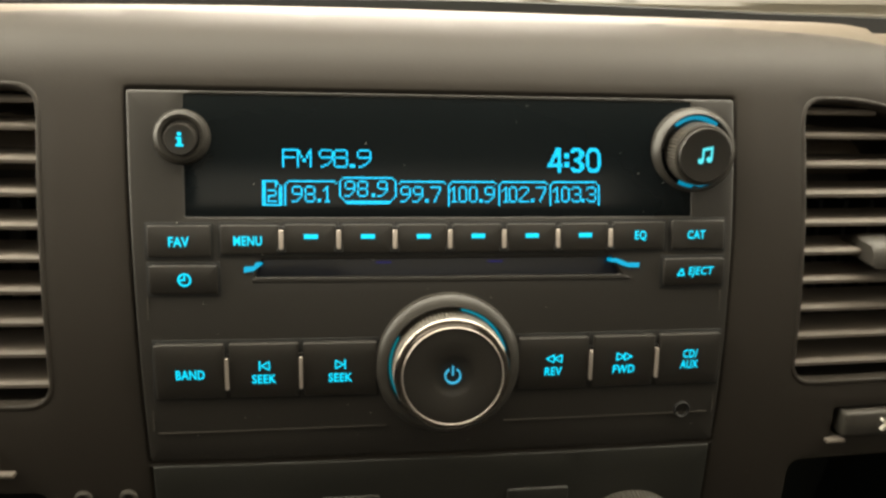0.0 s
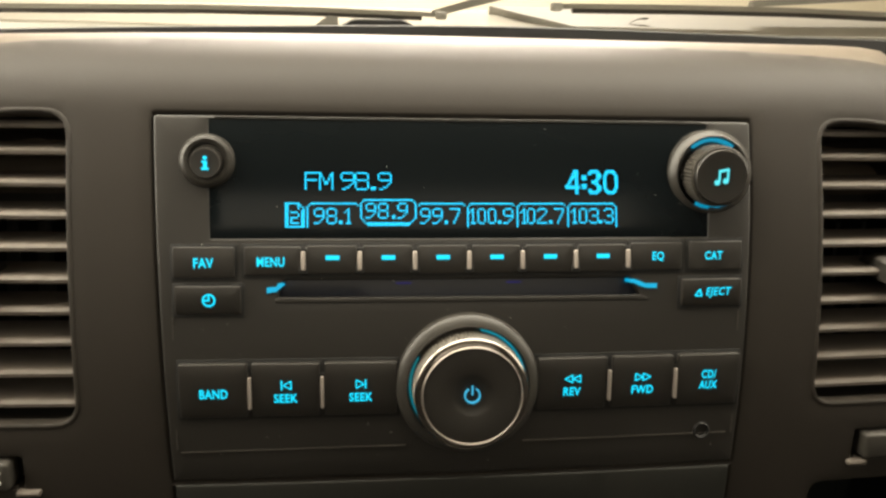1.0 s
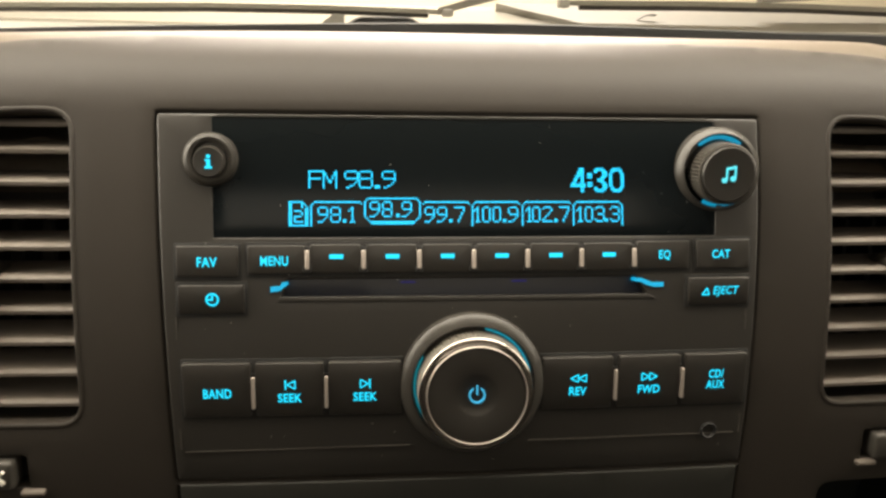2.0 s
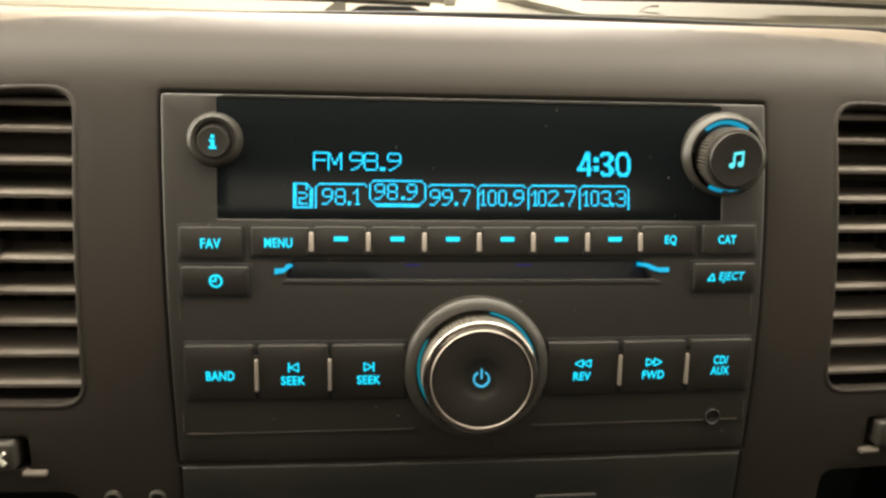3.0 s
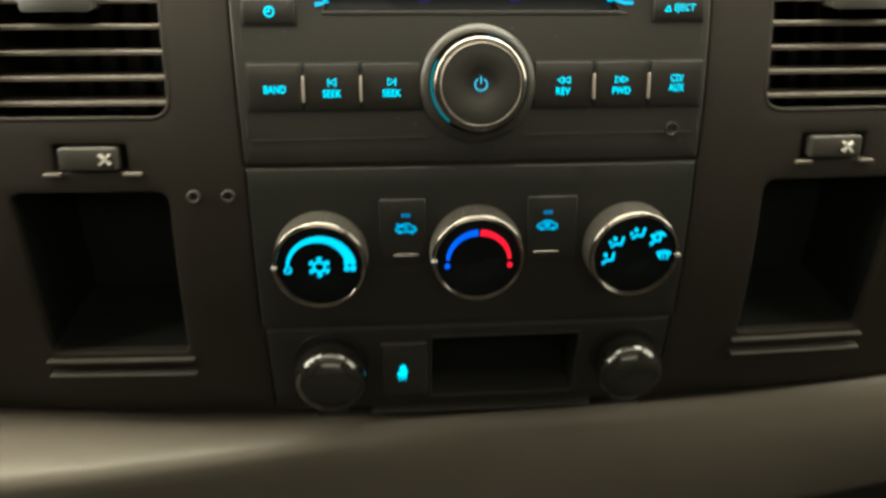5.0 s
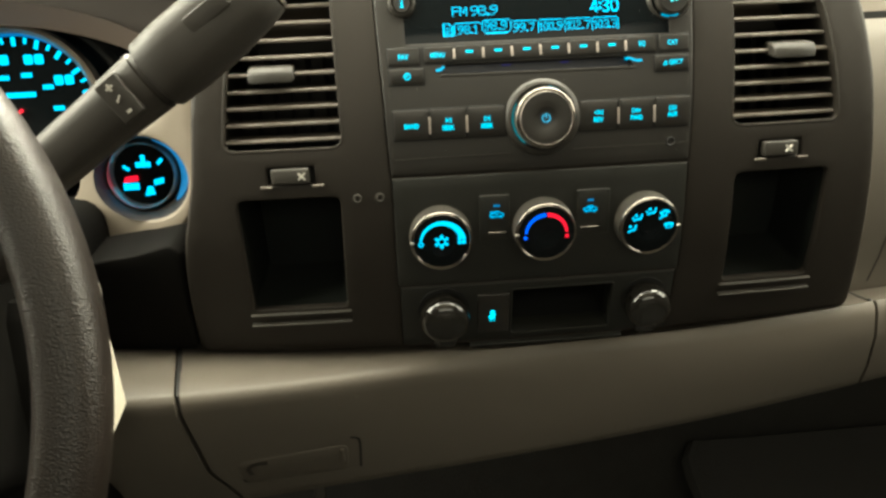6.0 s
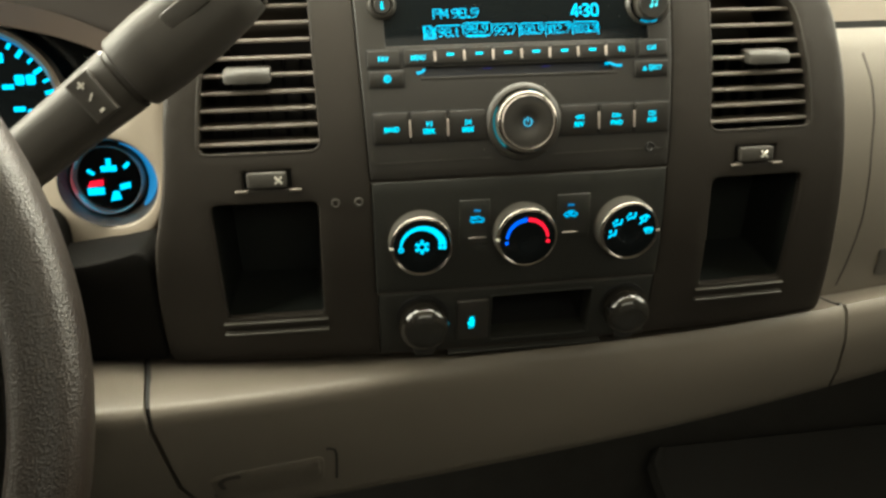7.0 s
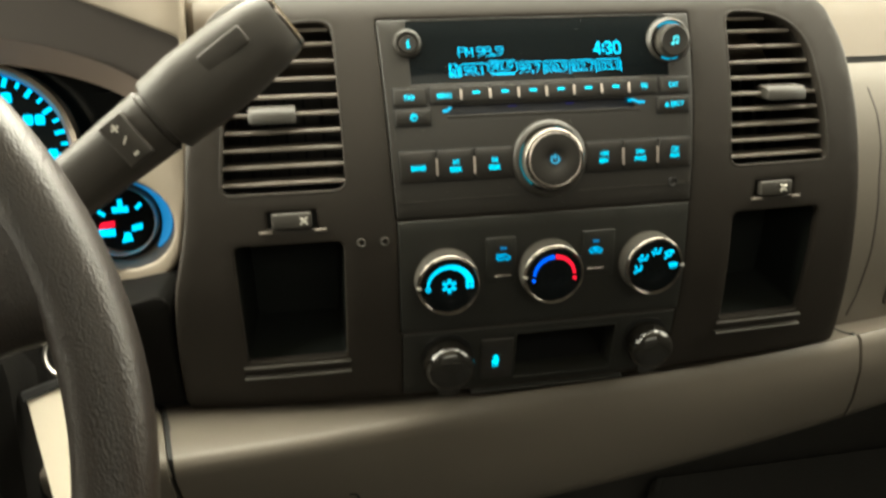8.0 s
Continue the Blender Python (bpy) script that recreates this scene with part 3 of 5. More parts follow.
def pocket(name, loop, depth, material, label, category, back=0.85):
    """A pocket lining behind an opening of the stack."""
    ob = thing(name, on_stack(sum(p[0] for p in loop) / len(loop), sum(p[1] for p in loop) / len(loop), -depth), label, category)
    bm = bmesh.new()
    loop = dense(grown(loop, 0.0012), 0.006)
    cx, cz = sum(p[0] for p in loop) / len(loop), sum(p[1] for p in loop) / len(loop)
    rings = []
    for t in (0.0, 0.15, 0.5, 0.9, 1.0):
        k = 1 - (1 - back) * t
        rings.append([on_stack(cx + (p[0] - cx) * k, cz + (p[1] - cz) * k, -0.0035 - (depth - 0.0035) * t) for p in loop])
    vs = loft(bm, rings, True, False)
    bm.faces.new(vs[-1])
    part("liner", bm, material, ob)
    return ob


for m in (False, True):
    lp = mirrored(BIN) if m else BIN
    ob = pocket("storage_bin", lp, 0.050, BINSKIN, "empty black open storage bin in the centre stack", "storage bin")
    s = -1 if m else 1
    x0, x1 = sorted((s * 0.1285, s * 0.1965))
    for z0, z1, hh in ((0.5698, 0.5714, 0.0040), (0.5768, 0.5782, 0.0024)):
        part("lip", sheet(rect(x0, z0, x1, z1, 0.0008, 2), (), on_stack, hh, 0.0010, 0.001, 0.006), KNOB, ob, "raised charcoal lip")

wing = rounded([(-0.2374, 0.5500), (-0.2372, 0.600), (-0.2355, 0.626), (-0.2420, 0.632), (-0.265, 0.626), (-0.300, 0.621), (-0.420, 0.619), (-0.420, 0.556), (-0.30, 0.5535)], 0.004, 3)
part("column_trim", sheet(wing, (), on_stack, -0.0006, 0.002, 0.001, 0.045, 0.0065), COLUMNSHADE, dash, "black trim beside the steering column", 30)

# ---- air vents ----
def vent(mirror):
    loop = mirrored(VENT) if mirror else VENT
    s = -1 if mirror else 1
    ob = thing("air_vent", on_stack(s * 0.16, 0.739, -0.03), "dark dashboard air vent with level slats and a slider", "air vent", "centre vents")
    bm = bmesh.new()
    lp = dense(grown(loop, 0.0015), 0.006)
    vs = loft(bm, [[on_stack(p[0], p[1], -0.003) for p in lp], [on_stack(p[0], p[1], -0.055) for p in lp]], True, False)
    bm.faces.new(vs[-1])
    part("duct", bm, STALKDARK, ob, "dark duct")
    bm = sheet(grown(loop, 0.0016), [grown(loop, -0.0001)], on_stack, 0.0003, 0.0006, 0.0006, 0.003, 0.006)
    part("frame", bm, BEZEL, ob)
    for k in range(10):
        z = 0.6967 + 0.01025 * k if k < 9 else 0.7872
        inner, outer = 0.1262, 0.1985
        for q in range(40):
            if not inside((outer, z), VENT):
                outer -= 0.001
        while not inside((inner, z), VENT) and inner < 0.15:
            inner += 0.0005
        inner, outer = inner - 0.0008, outer + 0.0008
        bm = bmesh.new()
        rings = []
        for i in range(13):
            x = s * (inner + (outer - inner) * i / 12)
            o = on_stack(x, z, -0.0048)
            prof = [(0.0012, 0.0002), (0.0001, -0.0001), (-0.0005, -0.0007), (-0.0004, -0.0018), (0.0002, -0.0022), (0.019, -0.0008), (0.019, 0.0010)]
            rings.append([o + Vector((0, a, b)) for a, b in prof])
        loft(bm, rings)
        part("slat", bm, SLAT, ob, smooth=40)
    for k in range(5):
        x = s * (0.137 + 0.0118 * k)
        bm = bmesh.new()
        o = on_stack(x, 0.735, -0.042)
        box(bm, o + Vector((-0.0008, 0, -0.046)), o + Vector((0.0008, 0.02, 0.020)))
        part("vane", bm, GAP, ob, "black upright vane")
    x0 = s * 0.1655
    o = on_stack(x0, 0.7372, 0.0)
    bm = bmesh.new()
    w = 0.0136
    rings = []
    for x in (-w, -w + 0.0012, w - 0.0012, w):
        e = 0.0009 if abs(x) == w else 0.0
        rings.append([o + Vector((x, -0.0025 + e, 0.0027 - e)), o + Vector((x, -0.0048 + e, -0.0012)), o + Vector((x, -0.0042 + e, -0.0058 + e)), o + Vector((x, 0.010, -0.0042 + e)), o + Vector((x, 0.016, 0.001)), o + Vector((x, 0.010, 0.0044 - e))])
    loft(bm, rings)
    part("slider", bm, TAB, ob, "lighter grey slider tab", 50)
    return ob


vent(True)
vent(False)


def shutoff(mirror):
    s = -1 if mirror else 1
    lp = mirrored(SLIDER) if mirror else SLIDER
    ob = pocket("vent_shutoff", lp, 0.010, HVAC, "dark vent shut-off slide marked with a cross", "vent control", 0.97)
    tagged(ob, group="vent shut-off slides")
    c = -0.1590 if mirror else 0.1585
    part("thumb_slide", sheet(rect(c - 0.0118, 0.6690, c + 0.0118, 0.6786, 0.0014), (), on_stack, 0.0030, 0.0012, 0.001, 0.007, 0.004, crown=0.0012), STALKDARK, ob)
    x0, x1 = c - 0.017, c + 0.0195
    if mirror:
        x0, x1 = c - 0.0195, c + 0.0205
    for a, b in ((x0, x0 + 0.0075), (x1 - 0.0075, x1)):
        part("foot", sheet(rect(a, 0.6662, b, 0.6680, 0.0006), (), on_stack, 0.0022, 0.0007, 0.0007, 0.004, 0.004), SLAT, ob)
    xx = -0.1518 if mirror else 0.1632
    fr = flat_at(xx, 0.6738)
    k = 0.0021
    part("cross_mark", prism([bar(-k, -k, k, k, 0.0010), bar(-k, k, k, -k, 0.0010)], fr, 0.0044, 0.0030), PRINT, ob, "white cross mark")
    return ob


shutoff(True)
shutoff(False)

# ---- radio ----
radio = thing("car_radio", stack_point(0, 0.73), "black truck radio with cyan dot display and chrome-ringed volume knob", "car radio")
DISPLAY = rounded([(-0.0824, 0.7500), (0.0836, 0.7500), (0.0846, 0.7873), (-0.0832, 0.7873)], 0.0006, 2)
FACEOUT = rounded([(-0.0962, 0.6702), (0.0962, 0.6702), (0.1006, 0.7886), (-0.1006, 0.7886)], 0.0012, 2)
SLOT = rounded([(-0.0612, 0.7313), (0.0596, 0.7309), (0.0556, 0.7369), (-0.0592, 0.7369)], 0.0008, 2)
part("faceplate", sheet(FACEOUT, [DISPLAY, SLOT], on_stack, 0.0006, 0.0009, 0.0005, 0.02, 0.006, 0.012), RADIO, radio)
lens = part("display_window", sheet(grown(DISPLAY, 0.0008), (), on_stack, 0.0003, 0.0002, 0.0002, 0.003, 0.008), GLOSS, radio, "glossy black display window")
part("display_ledge", sheet(rounded([(-0.0815, 0.7878), (0.0825, 0.7878), (0.0825, 0.7884), (-0.0815, 0.7884)], 0.0002, 2), (), on_stack, 0.0007, 0.0003, 0.0003, 0.003, 0.006), COLLAR, radio)

# dot matrix: tall words, a bold clock and six tabs of stations
GLYPH = {
    "0": "01110 10001 10001 10001 10001 10001 10001 10001 01110", "1": "0010 0110 1010 0010 0010 0010 0010 0010 0111",
    "2": "011110 100001 000001 000010 000100 001000 010000 100000 111111", "3": "011110 100001 000001 000001 001110 000001 000001 100001 011110",
    "7": "111111 000001 000001 000010 000010 000100 000100 001000 001000", "8": "011110 100001 100001 100001 011110 100001 100001 100001 011110",
    "9": "011110 100001 100001 100001 011111 000001 000010 000100 111000", ".": "00 00 00 00 00 00 00 11 11"}
TALL = {
    "F": "11111111 10000000 10000000 10000000 11111110 10000000 10000000 10000000 10000000 10000000",
    "M": "10000001 11000011 11000011 10100101 10100101 10011001 10011001 10000001 10000001 10000001",
    "9": "01111110 10000001 10000001 10000001 01111111 00000001 00000010 00000100 00011000 01100000",
    "8": "01111110 10000001 10000001 10000001 01111110 10000001 10000001 10000001 10000001 01111110",
    ".": "000 000 000 000 000 000 000 000 111 111"}
BOLD = {
    "4": "000001110 000001110 000011110 000011110 000111110 000110110 001100110 001100110 011000110 111111111 111111111 000000110 000000110 000000110",
    ":": "0000 0000 0000 1110 1110 1110 0000 0000 1110 1110 1110 0000 0000 0000",
    "3": "001111100 011111110 011000111 000000111 000000111 000001110 000111100 000111100 000001110 000000111 000000111 011000111 011111110 001111100",
    "0": "001111100 011111110 011000110 110000011 110000011 110000011 110000011 110000011 110000011 110000011 110000011 011000110 011111110 001111100"}
PX, PZ = 0.000574, 0.000565
cells = set()


def write(text, font, cols, row):
    """Lights dots of each character from its column and from the top row downwards."""
    for ch, col in zip(text, cols):
        for j, line in enumerate(font[ch].split()):
            for i, c in enumerate(line):
                if c == "1":
                    cells.add((col + i, row + j))


def run(c0, r0, c1, r1):
    k = max(abs(c1 - c0), abs(r1 - r0), 1)
    for i in range(k + 1):
        cells.add((round(c0 + (c1 - c0) * i / k), round(r0 + (r1 - r0) * i / k)))


write("FM98.9", TALL, (11, 19, 31, 39, 48, 52), 0)
write("4:30", BOLD, (161, 171, 174, 184), -2)
run(0, 17, 7, 17), run(0, 17, 0, 30), run(1, 18, 1, 29), run(0, 30, 10, 30), run(10, 21, 10, 30), run(9, 21, 9, 29), run(7, 17, 10, 20), run(7, 18, 7, 20)
run(3, 22, 6, 22), run(7, 23, 7, 24), run(3, 25, 6, 25), run(3, 26, 3, 27), run(3, 28, 7, 28)
TABS = [(12, 41, (16, 23, 30, 33), "98.1"), (42, 73, (45, 52, 60, 63), "98.9"), (74, 102, (76, 83, 90, 93), "99.7"), (103, 131, (104, 109, 115, 121, 124), "100.9"), (132, 161, (134, 138, 144, 151, 154), "102.7"), (162, 191, (164, 169, 175, 181, 184), "103.3")]
for k, (c0, c1, cols, words) in enumerate(TABS):
    up = 2 if k == 1 else 0
    run(c0 + 2, 17 - up, c1 - 2, 17 - up)
    run(c0 + 1, 18 - up, c0 + 1, 18 - up), run(c1 - 1, 18 - up, c1 - 1, 18 - up)
    if k == 1:
        run(c0, 19 - up, c0, 25), run(c1, 19 - up, c1, 25), run(c0 + 1, 26, c0 + 3, 28), run(c1 - 1, 26, c1 - 3, 28)
        run(c0 + 3, 28, c1 - 3, 28), run(c0 + 4, 29, c1 - 4, 29)
    elif k != 2:
        run(c0, 19, c0, 30)
    if k == 5:
        run(c1, 19, c1, 30)
    write(words, GLYPH, cols, 20 - (3 if k == 1 else 0))
bm = bmesh.new()
for c, r in sorted(cells):
    x, z = -0.0585 + c * PX, 0.7707 - r * PZ
    w = PX * 0.39
    bm.faces.new([bm.verts.new(on_stack(x + a * w, z + b * w, 0.0005)) for a, b in ((-1, -1), (1, -1), (1, 1), (-1, 1))])
part("display_dots", bm, DOTS, lens, "lit cyan dot-matrix characters")

# disc slot
slot = part("disc_slot", sheet(grown(SLOT, 0.0008), (), on_stack, -0.0026, 0.0003, 0.0003, 0.003, 0.008), SLOTSKIN, radio, "dark disc slot")
part("slot_shelf", sheet(rounded([(-0.0622, 0.7297), (0.0630, 0.7293), (0.0600, 0.7309), (-0.0616, 0.7313)], 0.0005, 2), (), on_stack, 0.0009, 0.0003, 0.0003, 0.006, 0.006), RADIO, radio)
for a in (-0.023, 0.014):
    part("slot_light", prism([[(a, 0.7353), (a + 0.005, 0.7353), (a + 0.005, 0.7357), (a, 0.7357)]], on_stack, -0.0022, -0.0030), DEEPBLUE, slot, "faint deep blue slot light")
part("slot_arrow", prism([[(-0.0646, 0.7328), (-0.0616, 0.7333), (-0.0604, 0.7343), (-0.0592, 0.7352), (-0.0596, 0.7361), (-0.0609, 0.7360), (-0.0616, 0.7348), (-0.0646, 0.7346)]], on_stack, 0.0010, -0.0046), ARROW, slot)
part("slot_arrow", prism([[(0.0552, 0.7362), (0.0574, 0.7362), (0.0596, 0.7354), (0.0612, 0.7347), (0.0652, 0.7347), (0.0652, 0.7332), (0.0618, 0.7332), (0.0596, 0.7338), (0.0574, 0.7348), (0.0552, 0.7352)]], on_stack, 0.0010, -0.0046), ARROW, slot)


def button(x0, z0, x1, z1, h=0.0014, crown=0.0, tilt=0.0008):
    """A key whose upper edge stands proud by tilt, so that its face leans down."""
    part("button_gap", sheet(rect(x0 - 0.0010, z0 - 0.0010, x1 + 0.0010, z1 + 0.0010, 0.0006, 2), (), on_stack, 0.0009, 0.0001, 0.0001, 0.001, 0.008), GAP, radio, "thin dark joint round a button")
    lean = lambda x, z, hh=0.0: on_stack(x, z, hh + lift(z, z0, z1, tilt))
    return part("button", sheet(rect(x0, z0, x1, z1, 0.0007, 2), (), lean, h, 0.00035, 0.0003, 0.003, 0.004, crown=crown), BUTTON, radio)


def lift(z, z0, z1, tilt):
    u = (z - z0) / (z1 - z0)
    return tilt * (1 - (1 - max(0.0, min(1.0, u))) ** 1.6)


def word(ob, text, x, z, size, squeeze=0.74, h=0.0015, bold=0.024, slant=0.0, span=None):
    """Lettering on a key; span: the key's foot, top and tilt."""
    rise = (lambda b: lift(z + b, *span)) if span else (lambda b: 0.0)
    part("lettering", lettering(text, lambda a, b, hh=0: on_stack(x + a, z + b, hh + rise(b)), size, squeeze, bold, h, True, slant), LAMPCYAN, ob, "cyan backlit lettering")


def mark(ob, outlines, h=0.0015, material=None, label="cyan backlit symbol", span=None):
    place = (lambda x, z, hh=0.0: on_stack(x, z, hh + lift(z, *span))) if span else on_stack
    return part("symbol", prism(outlines, place, h, h - 0.0004), material or LAMPCYAN, ob, label)


word(button(-0.0938, 0.7378, -0.0747, 0.7474), "FAV", -0.0842, 0.7424, 0.0030, 0.84, span=(0.7378, 0.7474, 0.0008))
b = button(-0.0933, 0.7263, -0.0727, 0.7352, tilt=0.0013)
cx, cz = -0.0826, 0.7308
mark(b, [*arc(0.0018, 0.0006, 0, 360, 28, cx, cz), bar(cx, cz - 0.0003, cx, cz + 0.0013, 0.0006), bar(cx - 0.0003, cz, cx + 0.0, cz, 0.0006), bar(cx - 0.0014, cz, cx, cz, 0.0006)], span=(0.7263, 0.7352, 0.0013))
word(button(-0.0716, 0.7385, -0.0537, 0.7475), "MENU", -0.0632, 0.7427, 0.0029, 0.78, span=(0.7385, 0.7475, 0.0008))
seps = [-0.0529, -0.0349, -0.0170, 0.0008, 0.0186, 0.0367, 0.0547]
for i in range(6):
    b = button(seps[i] + 0.0010, 0.7388, seps[i + 1] - 0.0010, 0.7478)
    c = (seps[i] + seps[i + 1]) / 2 + 0.0003
    mark(b, [[(c - 0.0022, 0.7433), (c + 0.0022, 0.7433), (c + 0.0022, 0.7447), (c - 0.0022, 0.7447)]], label="cyan backlit preset bar", span=(0.7388, 0.7478, 0.0008))
word(button(0.0557, 0.7391, 0.0738, 0.7482), "EQ", 0.0652, 0.7436, 0.0027, 0.84, span=(0.7391, 0.7482, 0.0008))
word(button(0.0765, 0.7390, 0.0952, 0.7485), "CAT", 0.0850, 0.7438, 0.0027, 0.84, span=(0.7390, 0.7485, 0.0008))
b = button(0.0737, 0.7270, 0.0950, 0.7360, tilt=0.0013)
word(b, "EJECT", 0.0867, 0.7314, 0.0027, 0.88, bold=0.016, slant=0.15, span=(0.7270, 0.7360, 0.0013))
mark(b, [bar(0.0783, 0.7304, 0.0809, 0.7304, 0.0005), bar(0.0784, 0.7304, 0.0799, 0.7326, 0.0005), bar(0.0808, 0.7304, 0.0799, 0.7326, 0.0005)], span=(0.7270, 0.7360, 0.0013))
for x in seps:
    fr = lambda a, b, h=0.0, x=x: on_stack(x + a, 0.7430 + b, h)
    part("divider_gap", sheet(rect(-0.0015, -0.0042, 0.0015, 0.0042, 0.0007, 2), (), fr, 0.0018, 0.0002, 0.0002, 0.002, 0.004), GAP, radio, "dark joint round a divider")
    part("separator", sheet(rect(-0.0007, -0.0030, 0.0007, 0.0030, 0.0003, 2), (), fr, 0.0025, 0.00035, 0.0003, 0.003, 0.004), SILVER, radio, "small bright divider")
LOWER = [(-0.0926, -0.0712), (-0.0696, -0.0481), (-0.0464, -0.0230), (0.0240, 0.0478), (0.0498, 0.0712), (0.0730, 0.0950)]
words = ["BAND", "SEEK", "SEEK", "REV", "FWD", "CD/\nAUX"]
for k, ((x0, x1), text) in enumerate(zip(LOWER, words)):
    b = button(x0, 0.6926, x1, 0.7106, 0.0014, 0.0002, 0.0016)
    span = (0.6926, 0.7106, 0.0016)
    c = (x0 + x1) / 2
    hh = 0.0017
    if text == "BAND":
        word(b, text, c + 0.0002, 0.7008, 0.0031, 0.74, hh, span=span)
    elif k == 5:
        word(b, "CD/", c, 0.7037, 0.0029, 0.72, hh, span=span)
        word(b, "AUX", c, 0.6999, 0.0029, 0.72, hh, span=span)
    else:
        word(b, text, c, 0.6990, 0.0029, 0.84, hh, span=span)
        z = 0.7034
        if k in (1, 2):
            d = 1 if k == 2 else -1
            o = c + 0.0001
            tri = [(o - d * 0.0016, z + 0.0014), (o - d * 0.0016, z - 0.0014), (o + d * 0.0009, z)]
            mark(b, [bar(*tri[0], *tri[1], 0.0004), bar(*tri[1], *tri[2], 0.0004), bar(*tri[2], *tri[0], 0.0004), bar(o + d * 0.0014, z - 0.0016, o + d * 0.0014, z + 0.0016, 0.0005)], hh, span=span)
        else:
            d = 1 if k == 4 else -1
            lines = []
            for o in (c - d * 0.0014, c + d * 0.0013):
                tri = [(o - d * 0.0013, z + 0.0013), (o - d * 0.0013, z - 0.0013), (o + d * 0.0013, z)]
                lines += [bar(*tri[0], *tri[1], 0.0004), bar(*tri[1], *tri[2], 0.0004), bar(*tri[2], *tri[0], 0.0004)]
            mark(b, lines, hh, span=span)
for x in (-0.0704, -0.0472, 0.0488, 0.0721):
    fr = lambda a, b, h=0.0, x=x: on_stack(x + a, 0.7008 + b, h)
    part("divider_gap", sheet(rect(-0.0013, -0.0062, 0.0013, 0.0062, 0.0007, 2), (), fr, 0.0018, 0.0002, 0.0002, 0.002, 0.004), GAP, radio, "dark joint round a divider")
    part("separator", sheet(rect(-0.00055, -0.0052, 0.00055, 0.0052, 0.0003, 2), (), fr, 0.0032, 0.0003, 0.0003, 0.004, 0.004), SILVER, radio, "small bright divider")
for g in ([(-0.0930, 0.6802), (-0.0200, 0.6810), (-0.0200, 0.6813), (-0.0930, 0.6806)], [(0.0200, 0.6812), (0.0926, 0.6813), (0.0926, 0.6817), (0.0200, 0.6816)]):
    part("groove", prism([g], on_stack, 0.0010, 0), KNOB, radio, "fine moulded line")
for x in (-0.0943, 0.0948):
    part("groove", prism([[(x - 0.0002, 0.6815), (x + 0.0002, 0.6815), (x + 0.0002, 0.7250), (x - 0.0002, 0.7250)]], on_stack, 0.0010, 0), KNOB, radio, "fine moulded line")
fr = flat_at(0.0836, 0.6826)
jack = part("aux_socket", lathe(fr, [(0.0030, 0.0), (0.0030, 0.0010), (0.0026, 0.0014), (0.0020, 0.0008), (0.0017, -0.004), (0, -0.004)], 28), RUBBER, radio, "round black audio socket")

# info button
fr = level_at(-0.0832, 0.7742, 8)
info = part("info_button", lathe(fr, [(0.0087, -0.002), (0.0087, 0.0016), (0.0081, 0.0030), (0.0070, 0.0036), (0.0058, 0.0032), (0.0053, 0.0015), (0, 0.0015)], 56), COLLAR, radio, "round grey collar with a black info button")
fr = level_at(-0.0832, 0.7736, 5)
part("cap", lathe(fr, [(0.0051, 0.000), (0.0050, 0.0042), (0.0046, 0.0050), (0.0040, 0.0050), (0, 0.0045)], 48), BUTTON, info)
part("symbol", prism([disc(0.0006, 0.0, 0.0017, 14), [(-0.0010, 0.0008), (0.0005, 0.0008), (0.0005, -0.0014), (0.0011, -0.0014), (0.0011, -0.0021), (-0.0011, -0.0021), (-0.0011, -0.0014), (-0.0005, -0.0014), (-0.0005, 0.0002), (-0.0010, 0.0002)]], fr, 0.0054, 0.0046), LAMPCYAN, info)

# tuning knob
fr = level_at(0.0847, 0.7712, 5)
tune = part("tune_knob", lathe(fr, [(0.0150, -0.003), (0.0149, 0.0008), (0.0146, 0.0018), (0.0128, 0.0034), (0.0124, 0.0034), (0.0121, 0.0026), (0.0120, 0.0003), (0, 0.0003)], 64), COLLAR, radio, "round tuning knob with a ribbed grip")
for a0, a1 in ((52, 128), (242, 298)):
    part("light_arc", prism(arc(0.0114, 0.0012, a0, a1, 16), fr, 0.0026, 0.0004), RINGBLUE, tune, "blue light arc")
fr = level_at(0.0847, 0.7709, 1)
part("grip", lathe(fr, [(0.0105, -0.001), (0.0105, 0.0016), (0.0103, 0.0078), (0.0100, 0.0088), (0.0095, 0.0091), (0.0093, 0.0086), (0, 0.0086)], 104, (1, 2, 0.0007)), KNOB, tune)
part("cap", lathe(fr, [(0.0091, 0.0084), (0.0091, 0.0096), (0.0087, 0.0102), (0.0050, 0.0100), (0, 0.0098)], 48), BUTTON, tune)
part("symbol", prism([disc(0.0009, -0.0015, -0.0019, 14), disc(0.0009, 0.0014, -0.0014, 14), bar(-0.0008, -0.0019, -0.0008, 0.0020, 0.0005), bar(0.0021, -0.0014, 0.0021, 0.0026, 0.0005), [(-0.0010, 0.0014), (0.0023, 0.0020), (0.0023, 0.0029), (-0.0010, 0.0023)]], fr, 0.0104, 0.0094), ICE, tune, "pale cyan music note")

